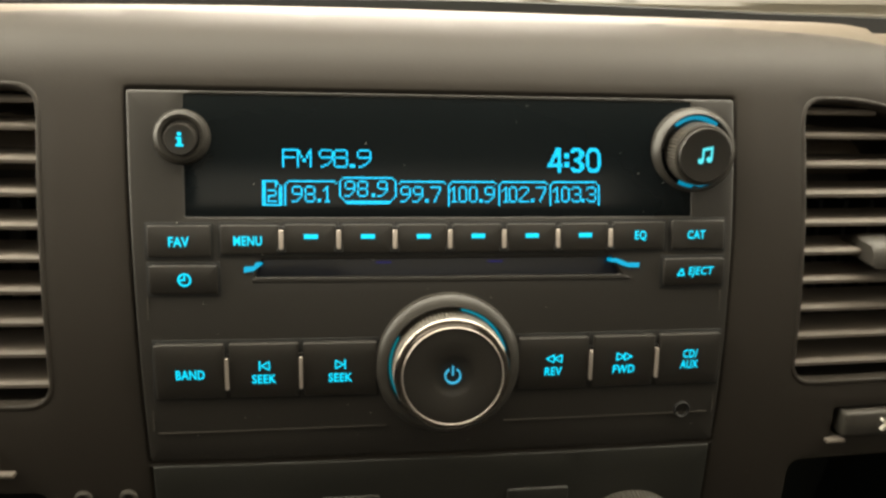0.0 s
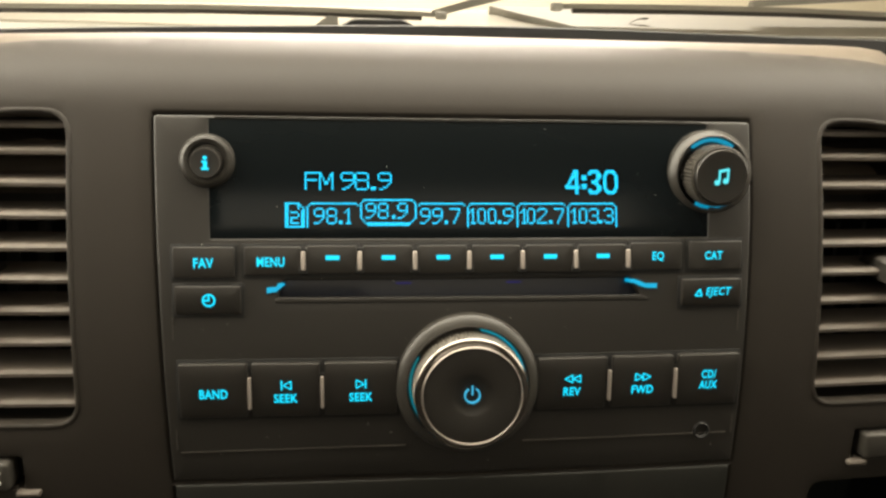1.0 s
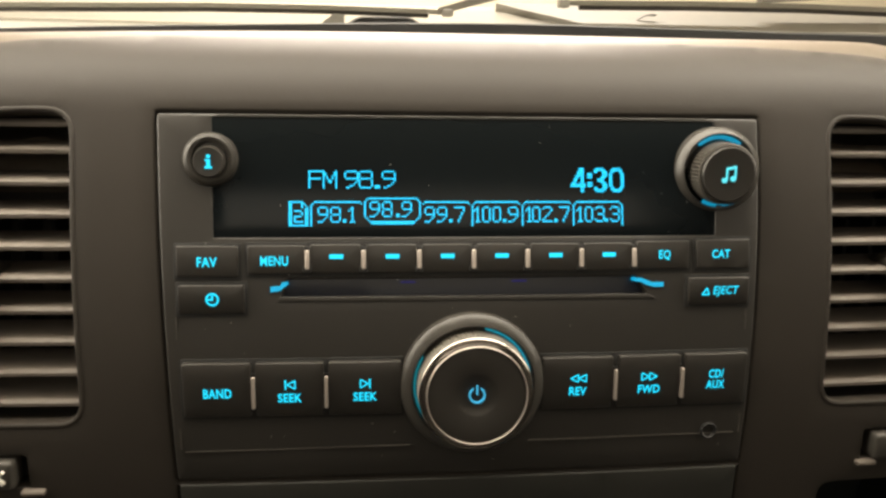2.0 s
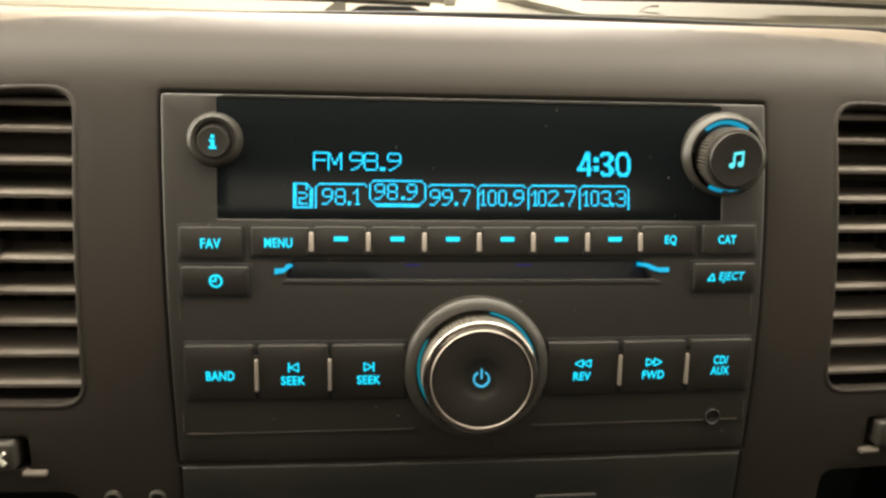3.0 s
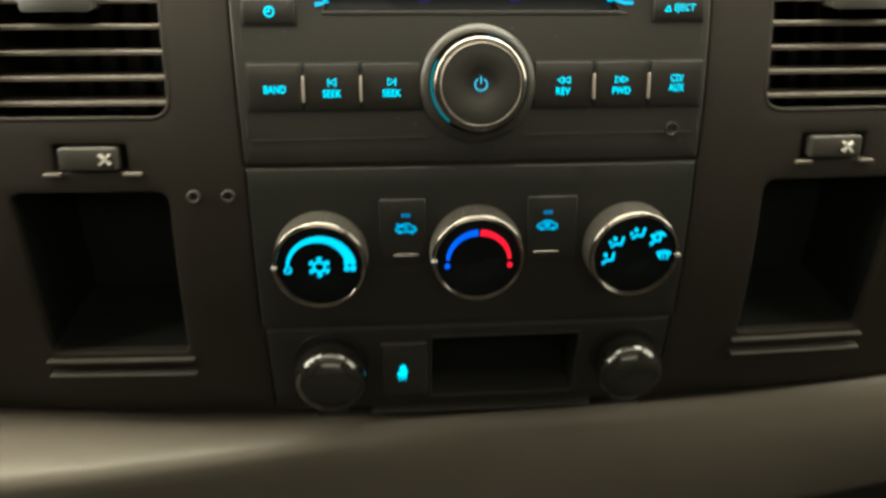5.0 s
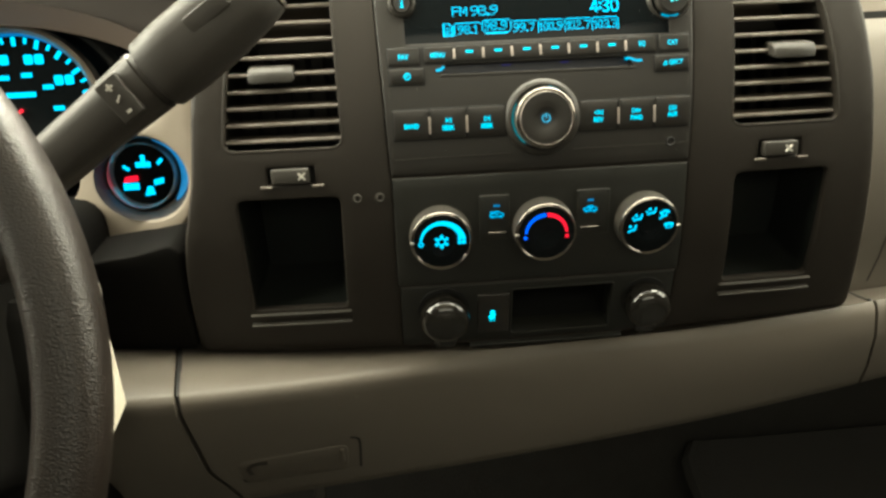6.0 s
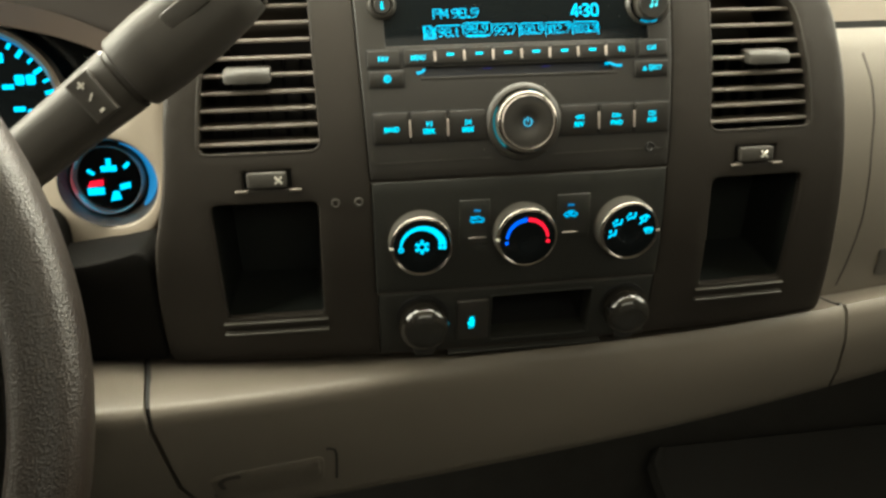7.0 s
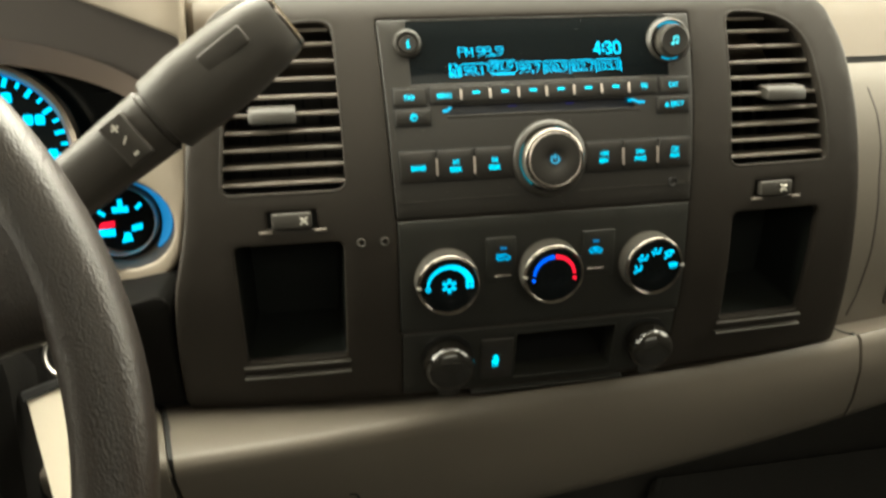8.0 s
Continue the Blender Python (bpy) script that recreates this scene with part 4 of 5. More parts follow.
# volume knob
fr = level_at(0.0005, 0.7023, 2)
vol = part("volume_knob", lathe(fr, [(0.0239, -0.001), (0.0239, 0.0020), (0.0235, 0.0028), (0.0209, 0.0045), (0.0203, 0.0046), (0.0198, 0.0038), (0.0194, 0.0005), (0, 0.0005)], 96), COLLAR, radio, "large round volume knob with a chrome ring")
for a0, a1, lit in ((150, 232, TEAL), (12, 78, RINGCYAN)):
    part("light_arc", prism(arc(0.01915, 0.0007, a0, a1, 20), fr, 0.0024, 0.0006), lit, vol, "teal light arc")
part("grip", lathe(fr, [(0.0189, 0.001), (0.0189, 0.0020), (0.0183, 0.0104), (0.0180, 0.0110), (0, 0.0110)], 176, (1, 2, 0.0011)), GRIP, vol, "finely ribbed grip")
part("chrome_ring", lathe(fr, [(0.0178, 0.0106), (0.0184, 0.0110), (0.0185, 0.0115), (0.0183, 0.0119), (0.0180, 0.01210), (0.0168, 0.0129), (0.0166, 0.0129), (0.0164, 0.0124)], 96), CHROME, vol)
part("inner_ring", lathe(fr, [(0.0162, 0.0120), (0.0162, 0.0133), (0.01605, 0.0135), (0.0159, 0.0133), (0.0158, 0.0126)], 96), SILVER, vol, "thin bright inner ring")
part("cap", lathe(fr, [(0.0166, 0.0118), (0.0158, 0.0120), (0.0157, 0.0131), (0.0150, 0.0132), (0.0072, 0.0131), (0.0062, 0.0128), (0.0045, 0.0123), (0.0020, 0.0121), (0, 0.0121)], 80), BUTTON, vol)
part("symbol", prism([*arc(0.0024, 0.00048, 120, 420, 36), bar(0, 0.0002, 0, 0.0032, 0.00048)], fr, 0.0129, 0.0120), glow("power_backlight", (0.05, 0.42, 0.66), 1.0), vol, "pale cyan power symbol")

# ---- climate panel ----
climate = thing("climate_control", stack_point(0, 0.63), "black climate control panel with three chrome-ringed dials", "climate control")
part("faceplate", sheet(rect(-0.0957, 0.5940, 0.0957, 0.6685, 0.001), (), on_stack, 0.0006, 0.0008, 0.0008, 0.02, 0.007), HVAC, climate)


def dial(x, z, ticks, notch):
    fr = flat_at(x, z)
    ob = part("dial", lathe(fr, [(0.0203, 0.0), (0.0203, 0.0030), (0.0200, 0.0112), (0.0197, 0.0117), (0, 0.0117)], 168, (1, 2, 0.00055)), KNOB, climate, "round ribbed dial")
    part("chrome_ring", lathe(fr, [(0.0197, 0.0106), (0.0200, 0.0111), (0.0200, 0.0116), (0.0197, 0.0122), (0.0195, 0.0124), (0.0185, 0.0130), (0.0182, 0.0130), (0.0180, 0.0128), (0.0179, 0.0118)], 88), CHROME, ob)
    part("dial_face", lathe(fr, [(0.0180, 0.0114), (0.0178, 0.0126), (0.0172, 0.0128), (0.0075, 0.0128), (0.0066, 0.0126), (0.0030, 0.0123), (0, 0.0123)], 64), GLOSS, ob)
    s = math.copysign(0.0197, notch)
    part("pointer", prism([bar(s * 0.90, 0, s * 1.02, 0, 0.0008)], fr, 0.0136, 0.011), PRINT, ob, "small white pointer")
    for material, outlines, label in ticks:
        bm = prism(outlines, fr, 0.0130, 0.0120)
        bmesh.ops.remove_doubles(bm, verts=bm.verts, dist=0.00025)
        part("symbol", bm, material, ob, label)
    return ob


ARM = ((0.0029, -0.00045), (0.0033, -0.00045), (0.0038, -0.0013), (0.0043, -0.0010), (0.0040, -0.00045), (0.0047, -0.00045))
snow = []
for turn in (0.0, math.pi):
    outline = [(0.0028 * math.cos(turn), 0.0028 * math.sin(turn))]
    for k in range(3):
        a = turn + radians(30 + 60 * k)
        for t, w in (*ARM, *((t, -w) for t, w in reversed(ARM))):
            outline.append((t * math.cos(a) - w * math.sin(a), t * math.sin(a) + w * math.cos(a)))
        outline.append((0.0028 * math.cos(a + math.pi / 6), 0.0028 * math.sin(a + math.pi / 6)))
    snow.append(outline + [(0.0019 * math.cos(turn + math.pi * q / 9), 0.0019 * math.sin(turn + math.pi * q / 9)) for q in range(9, -1, -1)])
fan = []
for sx in (-1, 1):
    for sy in (-1, 1):
        fan.append(disc(0.0013, 0.0128 + sx * 0.0013, 0.0006 + sy * 0.0014, 12))
dial(-0.0667, 0.6300, [(DIALCYAN, arc(0.0134, 0.0012, 174, 14, 40, 0, -0.0006, 0.0042), "cyan fan-speed wedge"), (DIALCYAN, arc(0.0013, 0.0008, 0, 360, 20, -0.0132, -0.0012), "cyan ring"), (DIALCYAN, fan, "cyan fan symbol"), (DIALCYAN, snow, "cyan snowflake")], -1)
dial(0.0004, 0.6315, [(BLUE, arc(0.0132, 0.0015, 176, 92, 28, 0, -0.0006, 0.0027) + [disc(0.0012, -0.0134, -0.0026, 14)], "blue cold arc"), (RED, arc(0.0132, 0.0027, 88, 4, 28, 0, -0.0006, 0.0015) + [disc(0.0012, 0.0134, -0.0026, 14)], "red warm arc")], -1)


def sitter(cx, cz, turn, feet=True, face=True):
    """The little seated-figure airflow sign, as plain strokes."""
    rot = lambda p: (cx + p[0] * math.cos(turn) - p[1] * math.sin(turn), cz + p[0] * math.sin(turn) + p[1] * math.cos(turn))
    p = 1.3
    seg = [((-0.0022, -0.0016), (-0.0004, -0.0004)), ((-0.0004, -0.0004), (0.0012, -0.0008)), ((0.0012, -0.0008), (0.0019, 0.0020))]
    out = [bar(*rot((a[0] * p, a[1] * p)), *rot((b[0] * p, b[1] * p)), 0.0011) for a, b in seg]
    out.append(disc(0.0010, *rot((-0.0013, 0.0018)), 10))
    if feet:
        out.append(bar(*rot((-0.0038, -0.0003)), *rot((-0.0025, 0.0006)), 0.0011))
    return out


modes = [sitter(-0.0117, -0.0008, 0.1, False), sitter(-0.0084, 0.0066, 0.0), sitter(0.0005, 0.0104, 0.0), sitter(0.0084, 0.0076, 0.2, False) + arc(0.0024, 0.0012, 20, 200, 14, 0.0098, 0.0082)]
screen = []
for k in range(3):
    screen.append(bar(0.0112 + 0.0015 * k, -0.0020, 0.0110 + 0.0016 * k, 0.0006, 0.0006))
screen += arc(0.0075, 0.0014, 66, 114, 10, 0.0126, -0.0060) + [bar(0.0098, 0.0006, 0.0110, -0.0012, 0.0006), bar(0.0154, 0.0006, 0.0142, -0.0012, 0.0006)]
dial(0.0683, 0.6312, [*((DIALCYAN, m, "cyan airflow symbol") for m in modes), (DIALCYAN, screen, "cyan defrost symbol")], 1)


def car_sign(c, z, out):
    k = 1.0
    pts = [(-0.0044, -0.0006), (-0.0040, 0.0004), (-0.0026, 0.0007), (-0.0012, 0.0020), (0.0014, 0.0020), (0.0028, 0.0007), (0.0042, 0.0004), (0.0044, -0.0008), (0.0034, -0.0014), (-0.0034, -0.0014)]
    o = [bar(c + a[0], z + a[1], c + b[0], z + b[1], 0.0006) for a, b in zip(pts, pts[1:] + pts[:1])]
    o += [disc(0.0008, c - 0.0026, z - 0.0015, 10), disc(0.0008, c + 0.0026, z - 0.0015, 10)]
    if out:
        o += [bar(c - 0.0042, z + 0.0020, c + 0.0010, z + 0.0000, 0.0007)]
    else:
        o += [bar(c - 0.0014, z + 0.0008, c + 0.0016, z + 0.0008, 0.0008), bar(c - 0.0014, z - 0.0002, c + 0.0010, z - 0.0002, 0.0006)]
    return o


for c, out in ((-0.0300, True), (0.0316, False)):
    x0, x1 = (c - 0.0113, c + 0.0085) if out else (c - 0.0090, c + 0.0130)
    b = part("button", sheet(rect(x0, 0.6240, x1, 0.6548, 0.001), (), on_stack, 0.0016, 0.0007, 0.0007, 0.002, 0.006), HVAC, climate, "flat black push button")
    part("symbol", prism(car_sign(c, 0.6418, out), on_stack, 0.0020, 0.0015), glow("rec_backlight", (0.0, 0.36, 0.66), 1.0), b, "cyan car air symbol")
    part("indicator", prism([[(c - 0.0020, 0.6470), (c + 0.0020, 0.6470), (c + 0.0020, 0.6484), (c - 0.0020, 0.6484)]], on_stack, 0.0020, 0.0015), DIMCYAN, b, "dim blue indicator")
    part("tactile_bar", sheet(rect(c - 0.0058, 0.6290, c + 0.0058, 0.6301, 0.0004, 2), (), on_stack, 0.0024, 0.0004, 0.0004, 0.002, 0.004), CHROME, b)

# ---- lower row ----
row = thing("accessory_panel", stack_point(0, 0.57), "black lower accessory panel under the climate dials", "panel")
OUTL, OUTR = flat_at(-0.0658, 0.5734), flat_at(0.0743, 0.5726)
POCK = rect(-0.0188, 0.5500, 0.0516, 0.5860, 0.0015)
part("faceplate", sheet(rect(-0.0945, 0.5455, 0.0945, 0.5920, 0.001), [POCK], on_stack, 0.0004, 0.0008, 0.0006, 0.02, 0.007, 0.015), HVAC, row)
card = pocket("card_pocket", POCK, 0.05, GAP, "empty black card pocket in the lower panel", "pocket", 0.97)
part("rim", sheet(grown(POCK, 0.0010), [grown(POCK, -0.0004)], on_stack, 0.0010, 0.0004, 0.0004, 0.003, 0.006), HVAC, card, "thin black rim")
part("ledge", sheet(rect(-0.048, 0.5418, 0.062, 0.5436, 0.0006), (), on_stack, 0.004, 0.0007, 0.0007, 0.006, 0.006), HVAC, row, "thin black ledge")
b = part("button", sheet(rect(-0.0425, 0.5530, -0.0205, 0.5840, 0.001), (), on_stack, 0.0022, 0.0008, 0.0008, 0.003, 0.005), BUTTON, row, "square black traction button")
c, z = -0.0325, 0.5672
part("symbol", prism([disc(0.0014, c + 0.0003, z + 0.0030, 14), [(c - 0.0016, z + 0.0020), (c + 0.0020, z + 0.0020), (c + 0.0016, z + 0.0034), (c - 0.0012, z + 0.0034)], bar(c - 0.0022, z - 0.0010, c + 0.0006, z + 0.0012, 0.0012), bar(c + 0.0022, z + 0.0010, c - 0.0004, z - 0.0012, 0.0012), bar(c - 0.0020, z - 0.0016, c + 0.0020, z - 0.0016, 0.0012)], on_stack, 0.0027, 0.002), LAMPCYAN, b, "cyan traction symbol")
word(b, "OFF", c, z - 0.0036, 0.0018, 0.9, 0.0027)


def outlet(fr, r):
    o = fr(0, 0, 0)
    ob = thing("power_outlet", o, "capped round power outlet with a glossy dark dome", "power outlet", "power outlets")
    part("socket_ring", lathe(fr, [(r * 1.03, 0.0), (r * 1.02, 0.0007), (r * 0.95, 0.0006), (0, 0.0005)], 56), GAP, ob, "black socket rim")
    part("cap", lathe(fr, [(r * 0.84, 0.0004), (r * 0.90, 0.0040), (r * 0.975, 0.0074), (r * 1.0, 0.0104), (r * 0.98, 0.0133), (r * 0.925, 0.0158), (r * 0.835, 0.0178), (r * 0.70, 0.0194), (r * 0.50, 0.0205), (r * 0.25, 0.0211), (0, 0.0213)], 64), SATIN, ob, smooth=80)
    part("pull_tab", prism([[(-r * 0.52, -r * 0.80), (-r * 0.36, -r * 1.36), (r * 0.36, -r * 1.36), (r * 0.52, -r * 0.80)]], fr, 0.0128, 0.008), SATIN, ob, "small black pull tab")
    return ob


outlet(OUTL, 0.0172)
outlet(OUTR, 0.0160)

# ---- knee bolster below the stack ----
bolster = thing("knee_bolster", (0, 0.02, 0.45), "light titanium knee panel with a long rounded upper ledge", "dash panel")


def bolster_ring(x, bend=0.0):
    """Its section at x: a ledge with a crease at the driver's end that melts into a plain roll."""
    u = max(-0.42, min(0.32, x))
    low = 0.446 + 0.10 * u + 0.09 * u * u
    lean = 0.15 * max(0.0, x - 0.05) ** 2
    t = 0.5400 + 0.18 * min(abs(x), 0.35) ** 2
    raw = max(-0.042, -0.033 + 0.245 * (x + 0.2474))
    out = -0.006 * math.log(math.exp(-raw / 0.006) + math.exp(-0.0205 / 0.006))
    k = max(0.0, min(1.0, (0.03 - x) / 0.12))
    left = [(out + (0.028 - out) * 0.5, t - 0.0016), (out + 0.005, t - 0.0044), (out + 0.0012, t - 0.0074), (out + 0.0006, t - 0.0122), (out + 0.002, t - 0.019)]
    right = [(out + 0.0055, t - 0.0012), (out + 0.0024, t - 0.0042), (out + 0.0008, t - 0.0105), (out + 0.0002, t - 0.019), (out, t - 0.028)]
    face = [(0.10, t - 0.005), (0.045, t - 0.0042), (0.0300, t - 0.0030)] + [(a[0] * k + b[0] * (1 - k), a[1] * k + b[1] * (1 - k)) for a, b in zip(left, right)]
    y, z = face[-1]
    face += [(y + (0.032 - y) * 0.5, z + (low - z) * 0.55), (0.031, low + 0.010), (0.034, low + 0.003), (0.042, low), (0.14, low)]
    ring = []
    for i, (y, z) in enumerate(face):
        slip = 0.0215 * max(0.0, min(1.0, (0.05 - y) / (0.05 - out))) ** 0.7 if i < 6 else 0.0215 + 2.0 * max(0.0, t - 0.03 - z) ** 2
        ring.append((x + bend * slip, y + lean, z))
    return ring


def bolster_run(x0, x1, n, bend0=0.0, bend1=0.0):
    bm = bmesh.new()
    loft(bm, [bolster_ring(x0 + (x1 - x0) * i / n, bend0 * (1 - i / n) ** 4 + bend1 * (i / n) ** 4) for i in range(n + 1)])
    return bm


part("panel", bolster_run(-0.2570, 0.2550, 60, 1.0, 0.0), BOLSTER, bolster, smooth=50)
part("panel", bolster_run(0.2575, 0.78, 30), BOLSTER, bolster, "passenger run of the knee panel", 50)
part("panel", bolster_run(-0.62, -0.2605, 30, 0.0, 1.0), BOLSTER, bolster, "driver run of the knee panel", 50)
bm = bmesh.new()
loft(bm, [[(p[0] + d, p[1] + 0.005, p[2]) for p in bolster_ring(-0.2590, 1.0)] for d in (-0.0014, 0.0016)])
part("panel_joint", bm, GAP, bolster, "dark joint between the panels")
bm = bmesh.new()
loft(bm, [[(p[0] + d, p[1] + 0.005, p[2]) for p in bolster_ring(0.2562)] for d in (-0.0012, 0.0012)])
part("panel_joint", bm, GAP, bolster, "dark joint between the panels")


def bolster_face(x, z, h=0.0):
    drop = 0.0215 + 2.0 * max(0.0, 0.515 - z) ** 2
    ring_pts = bolster_ring(x - drop * max(0.0, 1 - (x + 0.257) / 0.512) ** 4)[4:12]
    zs = [p[2] for p in ring_pts][::-1]
    ys = [p[1] for p in ring_pts][::-1]
    return Vector((x, float(np.interp(z, zs, ys)) - h, z))


def stroke(points, wide, place, high, low):
    """A fine joint drawn smoothly through a few points of a face."""
    for _ in range(2):
        points = [points[0]] + [(a[0] * (1 - q) + b[0] * q, a[1] * (1 - q) + b[1] * q) for a, b in zip(points, points[1:]) for q in (0.25, 0.75)] + [points[-1]]
    bm = bmesh.new()
    for a, b in zip(points, points[1:]):
        prism([bar(*a, *b, wide)], place, high, low, bm)
    return bm


part("latch_cover", sheet(rounded([(-0.213, 0.450), (-0.140, 0.4535), (-0.138, 0.481), (-0.214, 0.479)], 0.007, 4), (), bolster_face, 0.0008, 0.0008, 0.001, 0.004, 0.006), BOLSTER, bolster, "shallow latch cover")
# the pull's hollow is only a dark stroke, its shade painted on
part("finger_pull_shade", stroke([(-0.194, 0.4745), (-0.204, 0.4750), (-0.2085, 0.470), (-0.2065, 0.462)], 0.0034, bolster_face, 0.0011, -0.002), STALK, bolster, "dark stroke painted as shade in the finger pull")
part("latch_rib", sheet(rect(-0.1445, 0.464, -0.1415, 0.4775, 0.001), (), bolster_face, 0.0020, 0.0008, 0.0008, 0.004, 0.005), BOLSTER, bolster, "small upright rib")
part("latch_joint", stroke([(-0.2220, 0.4865), (-0.2212, 0.470), (-0.2130, 0.4535)], 0.0016, bolster_face, 0.0006, -0.003), GAP, bolster, "dark joint of the latch")
part("latch_joint", stroke([(-0.1362, 0.4870), (-0.1296, 0.4850), (-0.1300, 0.472), (-0.1312, 0.4545)], 0.0016, bolster_face, 0.0006, -0.003), GAP, bolster, "dark joint of the latch")
bm = bmesh.new()
box(bm, (-0.1710, 0.056, 0.385), (-0.1620, 0.064, 0.455), None, 0.002)
part("bracket", bm, KNOB, bolster, "grey bracket under the panel")

# ---- instrument cluster ----
cluster = thing("instrument_cluster", (-0.36, 0.09, 0.70), "lit instrument cluster with blue dials in a light surround", "instrument cluster")
OPEN = rounded([(-0.56, 0.650), (-0.318, 0.650), (-0.310, 0.690), (-0.288, 0.700), (-0.262, 0.7015), (-0.2455, 0.713), (-0.2405, 0.733), (-0.2215, 0.755), (-0.2185, 0.7840), (-0.2620, 0.8030), (-0.320, 0.826), (-0.56, 0.846)], [0.02, 0.02, 0.012, 0.010, 0.012, 0.010, 0.010, 0.012, 0.003, 0.02, 0.02, 0.02], 5)
OUTERC = rounded([(-0.60, 0.622), (-0.262, 0.622), (-0.2330, 0.640), (-0.2230, 0.690), (-0.2150, 0.770), (-0.2150, 0.812), (-0.262, 0.832), (-0.60, 0.875)], [0.02, 0.02, 0.02, 0.03, 0.02, 0.002, 0.02, 0.02], 5)
PODHOLE = [Vector((-0.2665 + 0.0328 * math.cos(q * math.pi / 24), 0.6690 + 0.0293 * math.sin(q * math.pi / 24))) for q in range(48)]
trim_at = lambda a, b, h=0.0: Vector((a, max(0.030, 0.045 - 0.30 * min(0.0, a + 0.225)) - h - 0.12 * min(0.0, a + 0.30), b))
part("surround", sheet(OUTERC, [OPEN, PODHOLE], trim_at, 0.0, 0.003, 0.002, 0.03, 0.008, 0.010), BEIGE, cluster, "light titanium surround", 40)
podmap = plane_map((-0.2735, 0.090, 0.6690), (1, 0, 0), (0, 0, 1))


def pod_at(a, b, h=0.0):
    u = max(0.0, h) / 0.031
    return podmap(a * (1 + 0.12 * u) + 0.007 * u, b, h)


part("pod_wall", lathe(pod_at, [(0.0250, -0.002), (0.0252, 0.006), (0.0262, 0.012), (0.0287, 0.029), (0.0296, 0.0315)], 56), STALK, cluster, "dark flared wall round the small dial", 50)
# blue dial light falling on the wall, made as a glowing strip
bm = bmesh.new()
rings = []
for i in range(25):
    a = radians(-44 + 116 * i / 24)
    k = max(0.08, math.sin(math.pi * i / 24) ** 0.6)
    ring = []
    for h, d in ((0.018 - 0.010 * k, 0.0003), (0.018 + 0.009 * k, 0.0003), (0.018 + 0.009 * k, 0.0010), (0.018 - 0.010 * k, 0.0010)):
        r = 0.0254 + max(0.0, h - 0.008) * 0.150 - d
        ring.append(pod_at(r * math.cos(a), r * math.sin(a), h))
    rings.append(ring)
loft(bm, rings)
part("pod_wall_glow", bm, glow("pod_blue_glow", (0.01, 0.14, 0.32), 0.8), cluster, "glowing strip painted as blue dial light on the wall", 50)
bm = bmesh.new()
box(bm, (-0.60, 0.118, 0.60), (-0.215, 0.124, 0.86))
part("backplate", bm, GLOSS, cluster, "black backplate")
bm = bmesh.new()
rings = []
for i in range(33):
    a = radians(180 - 180 * i / 32)
    ca, sa = math.cos(a), math.sin(a)
    cx, cz = -0.385 + 0.150 * ca, 0.715 + 0.062 * sa
    rings.append([(cx, 0.085, cz), (cx, 0.115, cz), (cx + 0.016 * ca, 0.115, cz + 0.016 * sa), (cx + 0.016 * ca, 0.070, cz + 0.016 * sa)])
loft(bm, rings)
part("brow", bm, BROW, cluster, "brown arched brow")
bm = bmesh.new()
rings = []
for i in range(33):
    a = radians(180 - 180 * i / 32)
    ca, sa = math.cos(a), math.sin(a)
    inner, outer = (-0.385 + 0.166 * ca, 0.715 + 0.078 * sa), (-0.385 + 0.215 * ca, 0.700 + 0.165 * sa)
    rings.append([(inner[0], 0.074, inner[1]), (inner[0], 0.114, inner[1]), (outer[0], 0.110, outer[1]), (outer[0], 0.062, outer[1])])
loft(bm, rings)
part("binnacle_wall", bm, BINNACLE, cluster, "dark brown wall inside the instrument hood", 50)


def gauge(cx, cz, r, y, marks, needle, label):
    fr = plane_map((cx, y, cz), (1, 0, 0), (0, 0, 1))
    ob = part("gauge", lathe(fr, [(r * 1.0, 0.0), (r * 1.0, 0.001), (0, 0.001)], 64), GLOSS, cluster, label)
    part("bezel_ring", lathe(fr, [(r * 1.10, -0.002), (r * 1.10, 0.010), (r * 1.05, 0.0125), (r * 1.0, 0.010), (r * 1.0, 0.0)], 72), SILVER if r < 0.04 else METAL, ob, "satin metal ring")
    if r > 0.04:
        part("light_ring", lathe(fr, [(r * 0.995, 0.0012), (r * 0.995, 0.0026), (r * 0.955, 0.0013)], 64), glow("rim_blue_light", (0.005, 0.11, 0.30), 1.0), ob, "blue rim light")
    for o in marks:
        part("tick", prism([o], fr, 0.0018, 0.0008), GAUGEBLUE, ob)
    part("needle", prism([needle], fr, 0.0042, 0.003), RED, ob, "red needle")
    return ob


r = 0.0224
small = [[(-0.003, 0.0045), (0.0075, 0.0045), (0.0075, 0.0085), (-0.003, 0.0085)], bar(0.0025, 0.0085, 0.0025, 0.0135, 0.003), bar(0.0125, 0.0065, 0.0160, 0.0100, 0.0024), bar(-0.0120, 0.0062, -0.0080, 0.0030, 0.0022), [(-0.0135, -0.0115), (-0.0025, -0.0115), (-0.0025, -0.0065), (-0.0135, -0.0065)], [(0.0085, -0.009), (0.0155, -0.0075), (0.0155, -0.0035), (0.0085, -0.005)], [(0.001, -0.0165), (0.0085, -0.0155), (0.007, -0.0095), (0.0035, -0.0095)]]
pointer = [(-0.0125, -0.0056), (-0.0020, -0.0046), (-0.0020, -0.0008), (-0.0105, -0.0016)]
slid = lambda o: [(p[0] - 0.003, p[1]) for p in o]
gauge(-0.2735, 0.6685, r, 0.090, [slid(o) for o in small], slid(pointer), "small round dial with cyan marks")
gauge(-0.2585, 0.7187, r, 0.090, small, pointer, "upper small round dial with cyan marks")
r = 0.053
marks = []
